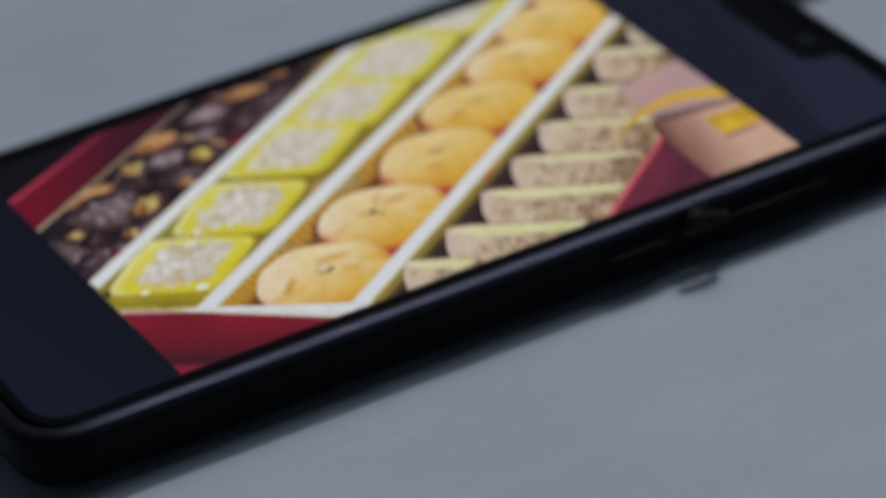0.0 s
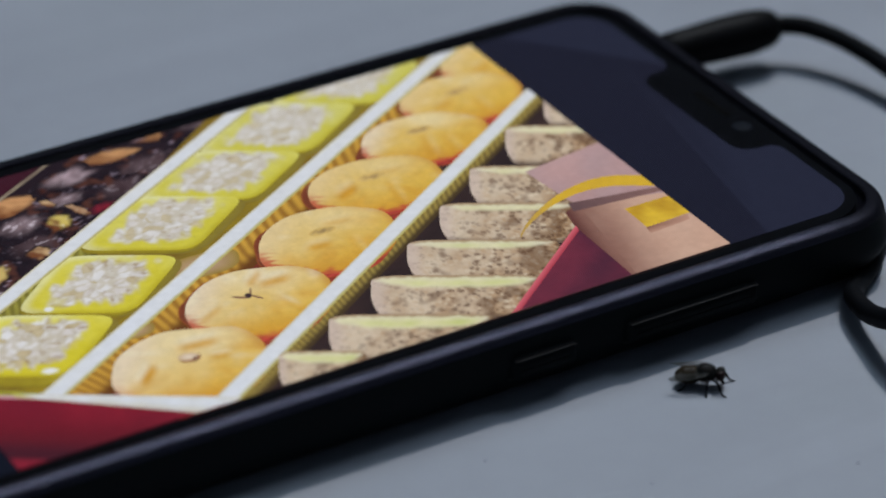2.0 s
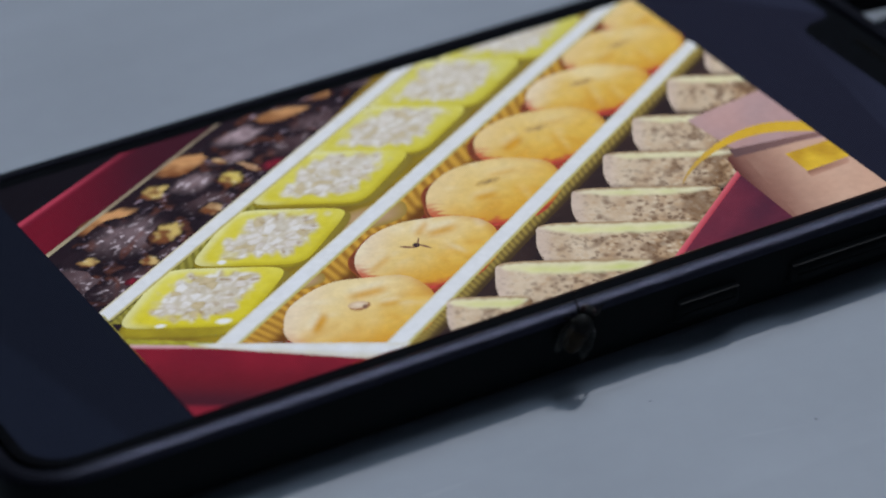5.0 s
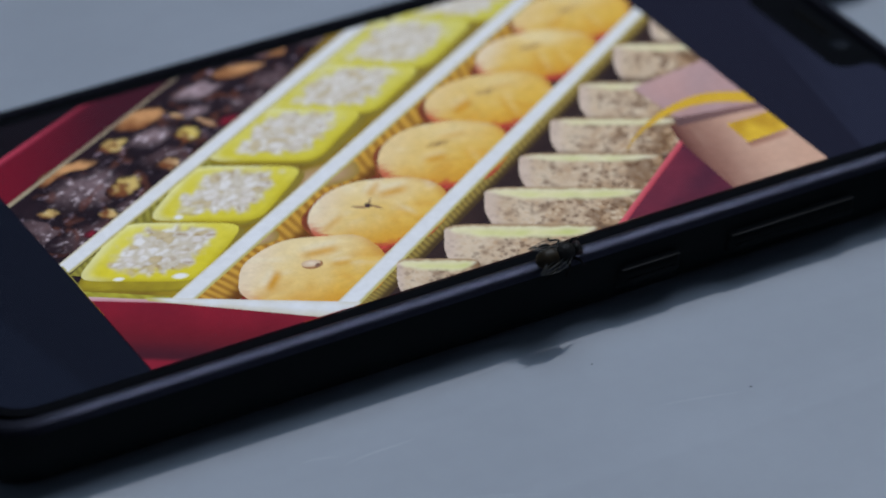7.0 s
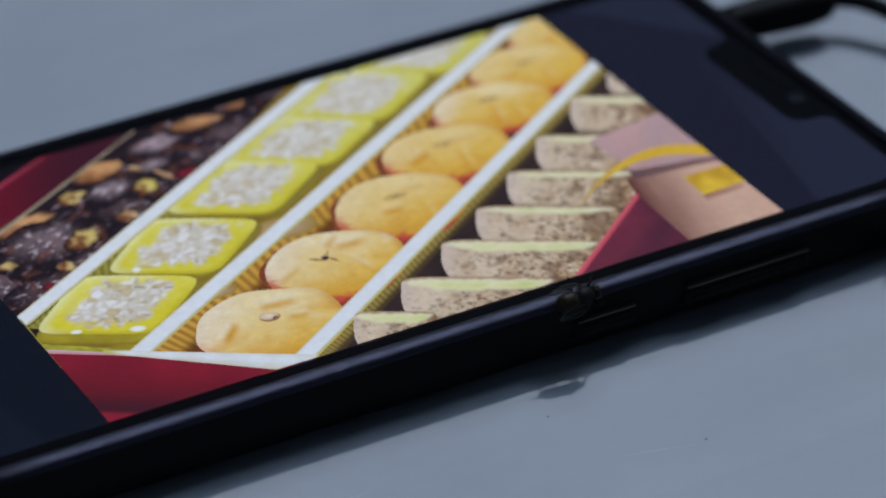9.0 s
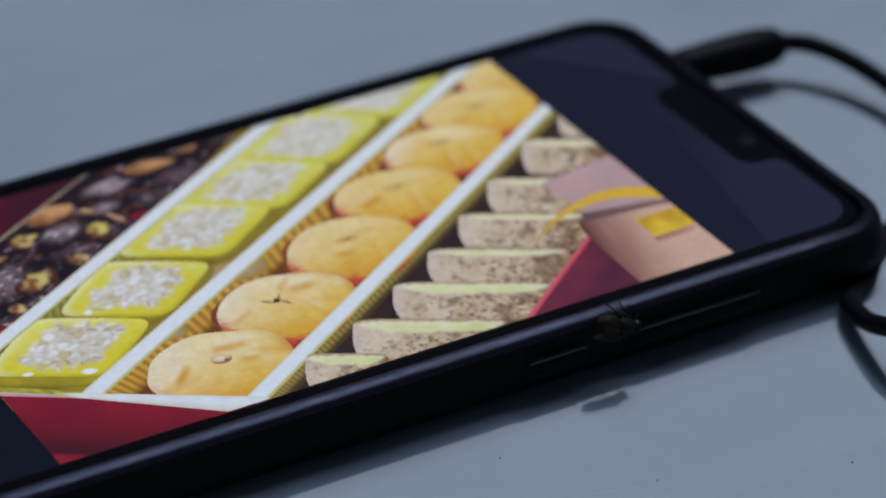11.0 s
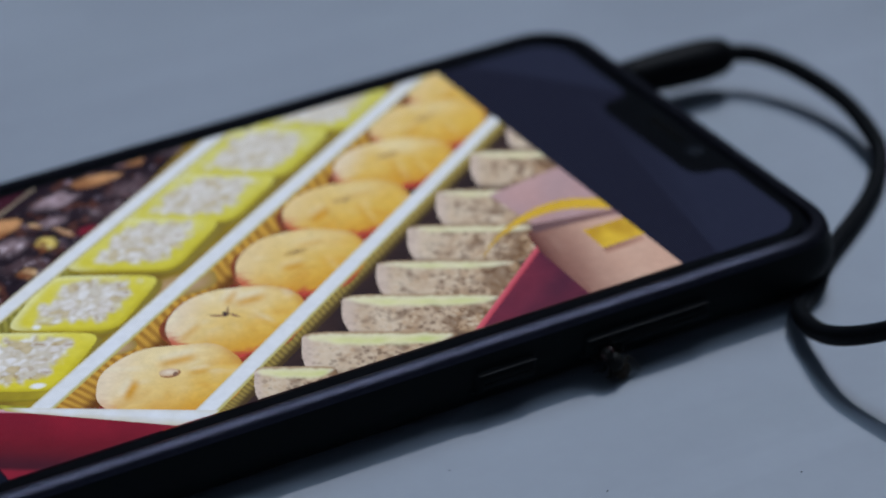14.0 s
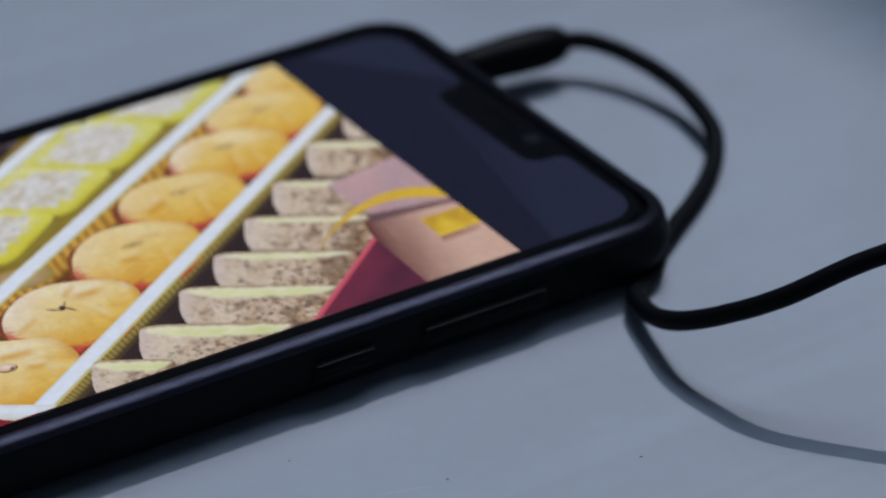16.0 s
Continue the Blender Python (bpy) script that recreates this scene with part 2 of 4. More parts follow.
FLOOR_Z, CEIL_Z = -0.75, 2.75
XW, XE, YS, YN = -2.2, 0.8, -2.2, 2.6
# unseen window, assumed here to let in the sun and the fill lamp
WIN = (-0.3, 1.45, 1.46, 2.66)
tagged(part("floor", box_bm(XW - 0.1, XE + 0.1, YS - 0.1, YN + 0.1, FLOOR_Z - 0.1, FLOOR_Z), M_FLOOR, smooth=False), "grey-brown floor of the room", "floor", kind="structure")
tagged(part("ceiling", box_bm(XW - 0.1, XE + 0.1, YS - 0.1, YN + 0.1, CEIL_Z, CEIL_Z + 0.1), M_WALL, smooth=False), "pale painted ceiling", "ceiling", kind="structure")
tagged(part("wall_west", box_bm(XW - 0.1, XW, YS, YN, FLOOR_Z, CEIL_Z), M_WALL, smooth=False), "plain pale painted wall", "wall", kind="structure")
tagged(part("wall_south", box_bm(XW - 0.1, XE + 0.1, YS - 0.1, YS, FLOOR_Z, CEIL_Z), M_WALL, smooth=False), "plain pale painted wall", "wall", kind="structure")
tagged(part("wall_north", box_bm(XW - 0.1, XE + 0.1, YN, YN + 0.1, FLOOR_Z, CEIL_Z), M_WALL, smooth=False), "plain pale painted wall", "wall", kind="structure")
wall_with_opening("wall_east", XE, XE + 0.1, YS, YN, FLOOR_Z, CEIL_Z, *WIN)


def build_window(name, label, opening):
    w = new(name)
    tagged(w, label, "window", kind="structure")
    y0, y1, z0, z1 = opening
    for a, b, c, d in ((y0, y0 + 0.04, z0, z1), (y1 - 0.04, y1, z0, z1), (y0 + 0.04, y1 - 0.04, z0, z0 + 0.04), (y0 + 0.04, y1 - 0.04, z1 - 0.04, z1)):
        part("window_frame", box_bm(XE + 0.02, XE + 0.07, a, b, c, d, bevel=0.004), M_FRAME, w, smooth=False)
    part("window_sill", box_bm(XE - 0.03, XE - 0.002, y0 - 0.03, y1 + 0.03, z0 - 0.03, z0 - 0.002, bevel=0.004), M_FRAME, w, smooth=False)


build_window("window_1", "white painted frame of an assumed open high window, out of view", WIN)
ground = tagged(part("ground", box_bm(-400, 400, -400, 400, -4.2, -4.0), M_FLOOR, smooth=False), "plain ground outside the window", "ground", kind="structure")


# ---------------------------------------------------------------- table
def build_table():
    t = new("table")
    tagged(t, "grey-blue laminate table with a smooth, slightly smeared top", "table")
    part("tabletop", box_bm(-0.62, 0.5, -0.62, 0.6, -0.028, 0.0, bevel=0.004), M_TABLE, t, smooth=False)
    for x, y in itertools.product((-0.57, 0.45), (-0.57, 0.55)):
        part("leg", box_bm(x - 0.02, x + 0.02, y - 0.02, y + 0.02, FLOOR_Z, -0.028, bevel=0.003), M_LEG, t, smooth=False)
    # faint scratches in the laminate
    for x0, y0, x1, y1, w in ((-37.8, -48.8, -33.0, -49.5, 0.14), (-33.4, -52.0, -22.5, -51.0, 0.16), (-24.0, -66.0, -14.0, -70.6, 0.12), (8.0, -61.0, 19.0, -63.5, 0.1)):
        bm = bmesh.new()
        d = Vector((x1 - x0, y1 - y0, 0)) * MM
        n = Vector((-d.y, d.x, 0)).normalized() * w * MM
        low, high = [], []
        for i in range(9):
            f = i / 8
            c = Vector((x0, y0, 0.02)) * MM + d * f + n * 1.5 * math.sin(5 * f)
            h = n * (0.15 + math.sin(math.pi * f)) * 0.5
            low.append(bm.verts.new(c - h))
            high.append(bm.verts.new(c + h))
        for a, b, e, g in zip(low, low[1:], high[1:], high):
            bm.faces.new((a, b, e, g))
        part("scratch", bm, M_SCRATCH, t, "faint pale scratch", smooth=False)
    return t


build_table()

# ---------------------------------------------------------------- phone
GLASS_Z = 10.3 * MM
phone = new("smartphone")
tagged(phone, "black smartphone in rubber case, lit screen showing sweets, on table", "smartphone")


def build_case():
    hx, hy, r = 76.5, 38.8, 9.0
    # outward offset from the outer line and height, round the section of the rim
    section = [(-6.5, 0.6), (-4.6, 0.0), (-3.4, 0.3), (-2.3, 1.0), (-1.4, 2.0), (-0.7, 3.3), (-0.2, 4.8), (0.0, 6.2), (0.0, 7.6), (-0.04, 8.8),
               (-0.1, 9.4), (-0.22, 9.85), (-0.44, 10.2), (-0.74, 10.44), (-1.08, 10.57), (-1.45, 10.62), (-2.1, 10.61), (-2.42, 10.54), (-2.55, 10.3), (-2.55, 9.5), (-6.0, 9.3)]
    rings = []
    for off, z in section:
        full = 1.0 * math.exp(-(((z - 5.5) / 3.2) ** 2)) if off > -4 else 0.0
        ring = []
        for i, (x, y) in enumerate(rounded_rect(hx + off, hy + off, r + off, 12)):
            a = radians(90 * (i // 13) + 90 * (i % 13) / 12)
            e = full * math.sin(2 * a) ** 2
            ring.append(((x + e * math.cos(a)) * MM, (y + e * math.sin(a)) * MM, z * MM))
        rings.append(ring)
    case = part("case", loft(rings[:11], cap=False), M_CASE, phone, "matt black rubber phone case")
    part("case_rim", loft(rings[10:], cap=False), M_RIM, case, "black rim of the case, highlight masked to one long edge")
    back = loft([[(x * MM, y * MM, z * MM) for x, y in rounded_rect(hx - 4, hy - 4, 7, 8)] for z in (0.5, 1.6)])
    part("case_back", back, M_CASE, case)
    for x0, x1 in ((14.6, 24.2), (31.8, 52.0)):
        pad = [[((x0 + x1) / 2 * MM + px * MM, -y * MM, (5.4 + pz) * MM) for px, pz in rounded_rect((x1 - x0) / 2 - inset, 1.65 - inset, 0.7, 5)]
               for y, inset in ((38.0, -0.4), (38.85, 0.0), (39.25, 0.25), (39.6, 0.6), (39.8, 1.05))]
        part("side_button", loft(pad), M_CASE, case)
        # slightly lighter strip, added to draw the highlight along the button's upper edge
        ridge = box_bm((x0 + 0.3) * MM, (x1 - 0.3) * MM, -39.9 * MM, -38.75 * MM, 6.77 * MM, 6.94 * MM, bevel=0.075 * MM, seg=3)
        part("button_highlight_ridge", ridge, M_BUTTON, case, "thin ridge added to draw a button's highlight line")
    return case


build_case()
body = loft([[(x * MM, y * MM, z * MM) for x, y in rounded_rect(73.4, 36.2, 7.6, 10)] for z in (1.6, 9.9)])
part("phone_body", body, M_GLASS, phone, smooth=False)
cover = loft([[(x * MM, y * MM, z * MM) for x, y in rounded_rect(hx, hy, 7.4, 12)] for hx, hy, z in ((73.2, 36.0, 9.9), (73.2, 36.0, GLASS_Z / MM))])
part("cover_glass", cover, M_GLASS, phone, "black glossy cover glass", smooth=False)


def mixc(a, b, t):
    t = min(1, max(0, t))
    return tuple(p * (1 - t) + q * t for p, q in zip(a, b))


def smooth(a, b, t):
    t = min(1, max(0, (t - a) / (b - a)))
    return t * t * (3 - 2 * t)


def display_outline():
    """The lit area with round corners and a notch at one short end, in mm."""
    hx, hy, r = 71.8, 34.0, 5.5
    pts = []
    for cx, cy, a0 in ((hx - r, hy - r, 0), (-hx + r, hy - r, 90), (-hx + r, -hy + r, 180), (hx - r, -hy + r, 270)):
        pts += [(cx + r * math.cos(radians(a0 + 9 * i)), cy + r * math.sin(radians(a0 + 9 * i))) for i in range(11)]
    # notch, walked towards +y on the short end
    depth, half, q, yc = 5.8, 13.2, 3.0, -0.8
    notch = [(hx, yc - half - 2)]
    notch += [(hx - 2 + 2 * math.cos(radians(a)), yc - half - 2 + 2 * math.sin(radians(a))) for a in (30, 60, 90)]
    notch += [(hx - depth + q - q * math.sin(radians(a)), yc - half + q - q * math.cos(radians(a))) for a in (0, 22, 45, 67, 90)]
    return pts + notch + [(x, 2 * yc - y) for x, y in reversed(notch)]


def painted(name, verts, cols, faces, parent, clip=None, label=""):
    """A flat piece of the shown picture: points in mm with a height, each with its display colour."""
    bm = bmesh.new()
    lay = bm.verts.layers.float_color.new("picture")
    vs = []
    for p, c in zip(verts, cols):
        v = bm.verts.new((p[0] * MM, p[1] * MM, p[2] * MM))
        v[lay] = (*c, 1)
        vs.append(v)
    for fc in faces:
        bm.faces.new([vs[i] for i in fc])
    if clip:
        hx, hy = clip
        for co, no in (((hx * MM, 0, 0), (1, 0, 0)), ((-hx * MM, 0, 0), (-1, 0, 0)), ((0, hy * MM, 0), (0, 1, 0)), ((0, -hy * MM, 0), (0, -1, 0))):
            bmesh.ops.bisect_plane(bm, geom=list(bm.verts) + list(bm.edges) + list(bm.faces), dist=1e-8, plane_co=co, plane_no=no, clear_outer=True)
    for fc in bm.faces:
        if fc.normal.z < 0:
            fc.normal_flip()
    return part(name, bm, M_DISPLAY, parent, label, smooth=False)


def build_display():
    bm = bmesh.new()
    bm.faces.new([bm.verts.new((x * MM, y * MM, 10.32 * MM)) for x, y in display_outline()])
    def cut(x, y, nx, ny):
        bmesh.ops.bisect_plane(bm, geom=list(bm.verts) + list(bm.edges) + list(bm.faces), dist=1e-8, plane_co=(x * MM, y * MM, 0), plane_no=(nx, ny, 0))
    for x in (-50.5, 50.5):
        cut(x, 0, 1, 0)
    # edges of lighter, sheen-like patches put into the colour of the bars
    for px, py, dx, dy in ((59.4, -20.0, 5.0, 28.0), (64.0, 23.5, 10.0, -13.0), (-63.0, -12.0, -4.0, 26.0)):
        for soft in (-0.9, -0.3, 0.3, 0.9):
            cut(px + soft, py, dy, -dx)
    lay = bm.verts.layers.float_color.new("picture")
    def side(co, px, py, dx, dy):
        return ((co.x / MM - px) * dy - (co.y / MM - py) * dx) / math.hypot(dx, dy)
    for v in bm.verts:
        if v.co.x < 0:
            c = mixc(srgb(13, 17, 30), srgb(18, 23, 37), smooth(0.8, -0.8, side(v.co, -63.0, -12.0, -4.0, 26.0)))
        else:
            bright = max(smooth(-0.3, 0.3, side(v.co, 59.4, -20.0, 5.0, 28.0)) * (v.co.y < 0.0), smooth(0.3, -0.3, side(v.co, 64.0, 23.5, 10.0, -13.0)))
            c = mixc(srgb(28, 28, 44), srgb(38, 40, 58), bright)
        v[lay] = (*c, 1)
    for fc in bm.faces:
        if fc.normal.z < 0:
            fc.normal_flip()
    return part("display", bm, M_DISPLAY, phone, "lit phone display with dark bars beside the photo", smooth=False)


display = build_display()
part("front_camera", loft([[((70.4 + 1.5 * k * math.cos(a)) * MM, (-7.6 + 1.5 * k * math.sin(a)) * MM, z * MM) for a in [2 * math.pi * i / 20 for i in range(20)]]
                           for k, z in ((1, 10.28), (1, 10.34), (0.6, 10.36))]), M_LENS, phone, "small round camera lens")
part("earpiece", box_bm(70.0 * MM, 71.2 * MM, -4.0 * MM, 4.4 * MM, 10.28 * MM, 10.34 * MM, bevel=0.02 * MM), M_MESH, phone, smooth=False)


# ---------------------------------------------------------------- the photo on the display
# The photo was taken at a slant. It is drawn on a sketch plane as the sweets box shows in it, and this carries the sketch into mm on the glass.
def on_glass(x, y):
    x, y = x / 1000, y / 1000
    w = 1 + 0.0107 * x + 0.2735 * y
    return ((73.1543 * x - 63.9849 * y + 22.388) / w - 51.0, (-44.0758 * x - 140.7556 * y + 104.2263) / w - 34.0)


class Sketch:
    """Collects flat patches of one drawn thing, each a little above the one before."""

    def __init__(self, layer):
        self.z = 10.34 + 0.02 * layer
        self.step = 0.0005
        self.v, self.c, self.f = [], [], []

    def _add(self, grid, colour, rows, n, wrap):
        base = len(self.v)
        for x, y, *rest in grid:
            self.v.append((*on_glass(x, y), self.z))
            self.c.append(colour(x, y, *rest) if callable(colour) else colour)
        self.z += self.step
        return base

    def blob(self, cx, cy, rx, ry, colour, turn=0.0, rings=1, n=16, power=2.0, lean=0.0, rough=0.0, seed=0):
        """A filled rounded shape; colour is fixed, or a function of x, y, distance from the middle 0..1 and angle."""
        ct, st = math.cos(radians(turn)), math.sin(radians(turn))
        grid = [(cx, cy, 0.0, 0.0)]
        for k in range(1, rings + 1):
            for i in range(n):
                a = 2 * math.pi * i / n
                ca, sa = math.cos(a), math.sin(a)
                q = (abs(ca) ** power + abs(sa) ** power) ** (-1 / power) * k / rings
                if rough:
                    q *= 1 + rough * noise.noise(Vector((ca * 1.7 + seed * 3.1, sa * 1.7, seed)))
                px, py = rx * q * ca, ry * q * sa
                px += lean * py
                grid.append((cx + px * ct - py * st, cy + px * st + py * ct, k / rings, a))
        b = self._add(grid, colour, rings, n, True)
        for i in range(n):
            self.f.append((b, b + 1 + i, b + 1 + (i + 1) % n))
        for k in range(1, rings):
            for i in range(n):
                p, q = b + 1 + (k - 1) * n, b + 1 + k * n
                self.f.append((p + i, p + (i + 1) % n, q + (i + 1) % n, q + i))
        return self

    def quad(self, a, b, c, d, colour, nu=1, nv=1):
        """A four-cornered patch a-b-c-d; colour is fixed or a function of x, y, u (a to b) and v (a to d)."""
        grid = []
        for j in range(nv + 1):
            for i in range(nu + 1):
                u, v = i / nu, j / nv
                x = (a[0] * (1 - u) + b[0] * u) * (1 - v) + (d[0] * (1 - u) + c[0] * u) * v
                y = (a[1] * (1 - u) + b[1] * u) * (1 - v) + (d[1] * (1 - u) + c[1] * u) * v
                grid.append((x, y, u, v))
        s = self._add(grid, colour, 0, 0, False)
        for j in range(nv):
            for i in range(nu):
                p = s + j * (nu + 1) + i
                self.f.append((p, p + 1, p + nu + 2, p + nu + 1))
        return self

    def patch(self, place, nu, nv, colour):
        """A patch whose places come from a function of u and v, 0..1 each."""
        grid = [(*place(i / nu, j / nv), i / nu, j / nv) for j in range(nv + 1) for i in range(nu + 1)]
        s = self._add(grid, colour, 0, 0, False)
        for j in range(nv):
            for i in range(nu):
                p = s + j * (nu + 1) + i
                self.f.append((p, p + 1, p + nu + 2, p + nu + 1))
        return self

    def band(self, p, q, w0, w1, colour, nu=1, nv=24):
        """A slanted band from p to q with its widths taken sideways."""
        return self.quad((p[0] - w0 / 2, p[1]), (p[0] + w0 / 2, p[1]), (q[0] + w1 / 2, q[1]), (q[0] - w1 / 2, q[1]), colour, nu, nv)

    def piece(self, name, label="", stuff=False):
        """Makes what was drawn so far one piece of the picture, and goes on with the next."""
        ob = painted(name, self.v, self.c, self.f, display, clip=(51.0, 34.0), label=label)
        if stuff:
            ob["kind"] = "stuff"
        self.v, self.c, self.f = [], [], []
        return ob


WHITE, CREAM = (0.88, 0.89, 0.93), srgb(236, 232, 224)


def wobble(x, y, s):
    return noise.noise(Vector((x / s, y / s, 3.3)))


def draw_background():
    k = Sketch(0)
    dark = srgb(34, 22, 30)
    k.quad((-700, -600), (1900, -600), (1900, 1000), (-700, 1000), lambda x, y, u, v: mixc(dark, srgb(44, 26, 30), 0.5 + wobble(x, y, 90)), 60, 40)
    k.piece("photo_background")
    k = Sketch(0.5)
    # red side of the box with its pale rim
    red, deep = srgb(118, 18, 38), srgb(76, 20, 36)
    k.quad((-420, 520), (-20, 395), (330, 120), (60, -60), lambda x, y, u, v: mixc(mixc(red, deep, (x - 10) / 170), srgb(62, 22, 34), (x - 110) / 190), 16, 30)
    k.piece("box_inner_side_picture")
    k.quad((-330, 505), (0, 285), (230, 128), (40, -40), lambda x, y, u, v: mixc(srgb(128, 18, 40), srgb(16, 9, 14), (x + 190) / 110), 14, 24)
    k.piece("box_outer_side_picture")
    k.band((-160, 402), (235, 129), 30, 16, lambda x, y, u, v: mixc(mixc(srgb(190, 66, 88), srgb(118, 20, 42), smooth(0.25, 0.8, u)), srgb(84, 24, 40), (v - 0.5) * 2.2), 6, 20)
    k.piece("box_rim_picture")
    k = Sketch(1.8)
    k.band((-45, 412), (330, 125), 11, 7, lambda x, y, u, v: mixc(srgb(186, 172, 140), srgb(140, 122, 104), v + 0.5 * wobble(x, y, 14)), 2, 50)
    k.piece("card_edge_picture")


def cells(x, y, size, seed=0.0):
    """Nearest and second distance in a field of small crumbs, and a number 0..1 of the crumb's own."""
    d, p = noise.voronoi(Vector((x / size, y / size, seed)))
    v = p[0]
    return d[0], d[1], (math.sin(v.x * 12.9898 + v.y * 78.233 + v.z * 37.7) * 43758.5453) % 1.0


def fine(rx, ry, step=3.2):
    """Rings and spokes for a patch that carries fine detail."""
    return {"rings": max(4, int(min(rx, ry) / step * 1.25)), "n": max(24, int((rx + ry) * 3.1 / step))}


def draw_chocolates():
    k = Sketch(0.9)
    def bed(x, y, u, v):
        a = noise.noise(Vector((x / 34, y / 20, 5.1))) + 0.5 * noise.noise(Vector((x / 13, y / 8, 1.7)))
        b = noise.noise(Vector(((x + 0.5 * y) / 17, (y + 0.3 * x) / 7, 8.2))) + 0.5 * noise.noise(Vector((x / 6, y / 4, 2.2)))
        c = mixc(srgb(42, 28, 34), srgb(15, 10, 17), 0.5 + a)
        c = mixc(c, srgb(112, 66, 50), 0.6 * smooth(0.1, 0.6, a))
        return mixc(c, srgb(172, 152, 168), 0.75 * smooth(0.3, 0.7, b) * smooth(-0.35, 0.2, a))
    k.quad((-40, 440), (150, 452), (640, 40), (440, 60), bed, 90, 220)
    k.piece("chocolate_bed_picture", "dark glossy chocolate pieces in the photo")
    k = Sketch(1)
    def almond(x, y, rx, ry, turn, far):
        def nut(px, py, r, a):
            c = mixc(srgb(222, 164, 108), srgb(136, 82, 44), 0.4 + 0.6 * (py - y) / ry + 0.5 * wobble(px, py / 0.4, 16))
            return mixc(c, bed(px, py, 0, 0), smooth(0.66, 1.0, r + 0.15 * wobble(px, py, 14)) + far * 0.3)
        k.blob(x, y, rx, ry, nut, turn=turn, power=1.55, rough=0.12, seed=int(x), **fine(rx, ry))
        k.piece("almond_picture", "brown almond in the photo")
    for spec in ((115, 309, 66, 17, -21, 0), (245, 213, 56, 18, -20, 0), (414, 127, 62, 12, -14, 0.2), (500, 92, 46, 9, -14, 1.0)):
        almond(*spec)
    # middle, half sizes, how lilac and how streaked the gloss is
    clumps = ((560, 72, 60, 20, 0.2, 0.2), (470, 150, 70, 30, 0.15, 0.2), (435, 185, 60, 26, 0.1, 0.3), (342, 166, 62, 20, 1.0, 0.3), (330, 320, 70, 34, 0.05, 0.3), (330, 205, 62, 14, 0.5, 0.4), (292, 282, 62, 28, 0.1, 0.5),
              (262, 248, 56, 22, 0.55, 0.9), (236, 384, 60, 40, 0.1, 0.6), (60, 420, 100, 44, 0.2, 0.8), (148, 344, 104, 44, 0.3, 1.0), (150, 430, 80, 36, 0.1, 0.8))
    for n, (x, y, rx, ry, lilac, streak) in enumerate(clumps):
        def shade(px, py, r, a):
            u, v = (px - x) / rx, (py - y) / ry
            c = mixc(srgb(66, 42, 44), srgb(20, 12, 19), 0.3 + 0.4 * r * r + 0.6 * v)
            c = mixc(c, srgb(218, 190, 196), lilac * 0.85 * smooth(0.9, -0.3, v) * smooth(1.0, 0.5, r) * (0.75 + 0.7 * wobble(px, py, 14)))
            q = noise.noise(Vector(((px + 0.4 * py) / 13 + n, (py + 0.3 * px) / 6, n))) + 0.5 * noise.noise(Vector((px / 5, py / 3, n)))
            c = mixc(c, srgb(226, 208, 214), streak * 0.95 * smooth(0.22, 0.5, q) * smooth(0.8, -0.1, v) * smooth(0.95, 0.5, r))
            c = mixc(c, srgb(120, 62, 36), 0.5 * smooth(0.25, 0.6, wobble(px + 50, py, 22)))
            return mixc(c, bed(px, py, 0, 0), smooth(0.4, 0.95, r + 0.3 * wobble(px, py, 14)))
        k.blob(x, y, rx, ry, shade, turn=-22, rough=0.32, seed=n, **fine(rx, ry, 2.6))
        k.piece("chocolate_picture", "dark glossy chocolate in the photo")
    # middle, half sizes, turn, and how green-yellow it is
    for n, (x, y, rx, ry, turn, green) in enumerate(((199, 259, 29, 14, -16, 0.7), (332, 238, 27, 15, -14, 1.0), (220, 332, 36, 20, -30, 0.75), (300, 290, 24, 13, -10, 0.25), (366, 217, 26, 7, 22, 0.1), (85, 380, 22, 9, -8, 0.6), (193, 380, 20, 11, -6, 0.5), (312, 206, 16, 6, 10, 0.2))):
        def nib(px, py, r, a):
            u, v = (px - x) / rx, (py - y) / ry
            lit = smooth(-0.55, 0.55, 0.45 * u - 0.5 * v + 0.9 * noise.noise(Vector((px / 15, py / 9, n))))
            c = mixc(srgb(128, 76, 42), mixc(srgb(216, 172, 136), srgb(226, 200, 104), green), lit)
            c = mixc(c, srgb(250, 236, 200), 0.6 * smooth(0.3, 0.6, noise.noise(Vector((px / 8 + 9, py / 5, n)))) * lit)
            return mixc(c, bed(px, py, 0, 0), smooth(0.55, 0.98, r + 0.2 * wobble(px, py, 9)))
        k.blob(x, y, rx, ry, nib, turn=turn, power=1.7, rough=0.3, seed=n + 20, **fine(rx, ry, 2.4))
        k.piece("pistachio_picture", "broken yellow-green pistachio in the photo")
    for x, y, rx, ry in ((404, 213, 26, 9), (160, 416, 14, 6)):
        k.blob(x, y, rx, ry, lambda px, py, r, a: mixc(srgb(142, 32, 50), srgb(70, 26, 36), r + 0.5 * wobble(px, py, 8)), turn=-20, rings=5, n=20, rough=0.4, seed=int(x))
        k.piece("red_petal_picture")


def rib_band(k, p, q, w0, w1, light, dark, count, phase=0.0):
    """The fluted paper liner along a partition."""
    def shade(x, y, u, v):
        s = 0.5 + 0.5 * math.sin(2 * math.pi * (count * v ** 0.85 + phase + 3.0 * u) + 1.5 * wobble(x, y, 40))
        return mixc(mixc(dark, light, 0.2 + 0.8 * s * (1.0 - 0.4 * u)), mixc(dark, (0.02, 0.012, 0.008), 0.3), smooth(0.5, 0.85, u))
    k.band(p, q, w0, w1, shade, 16, count * 8)
    k.piece("paper_liner_picture", "fluted gold paper liner in the photo")


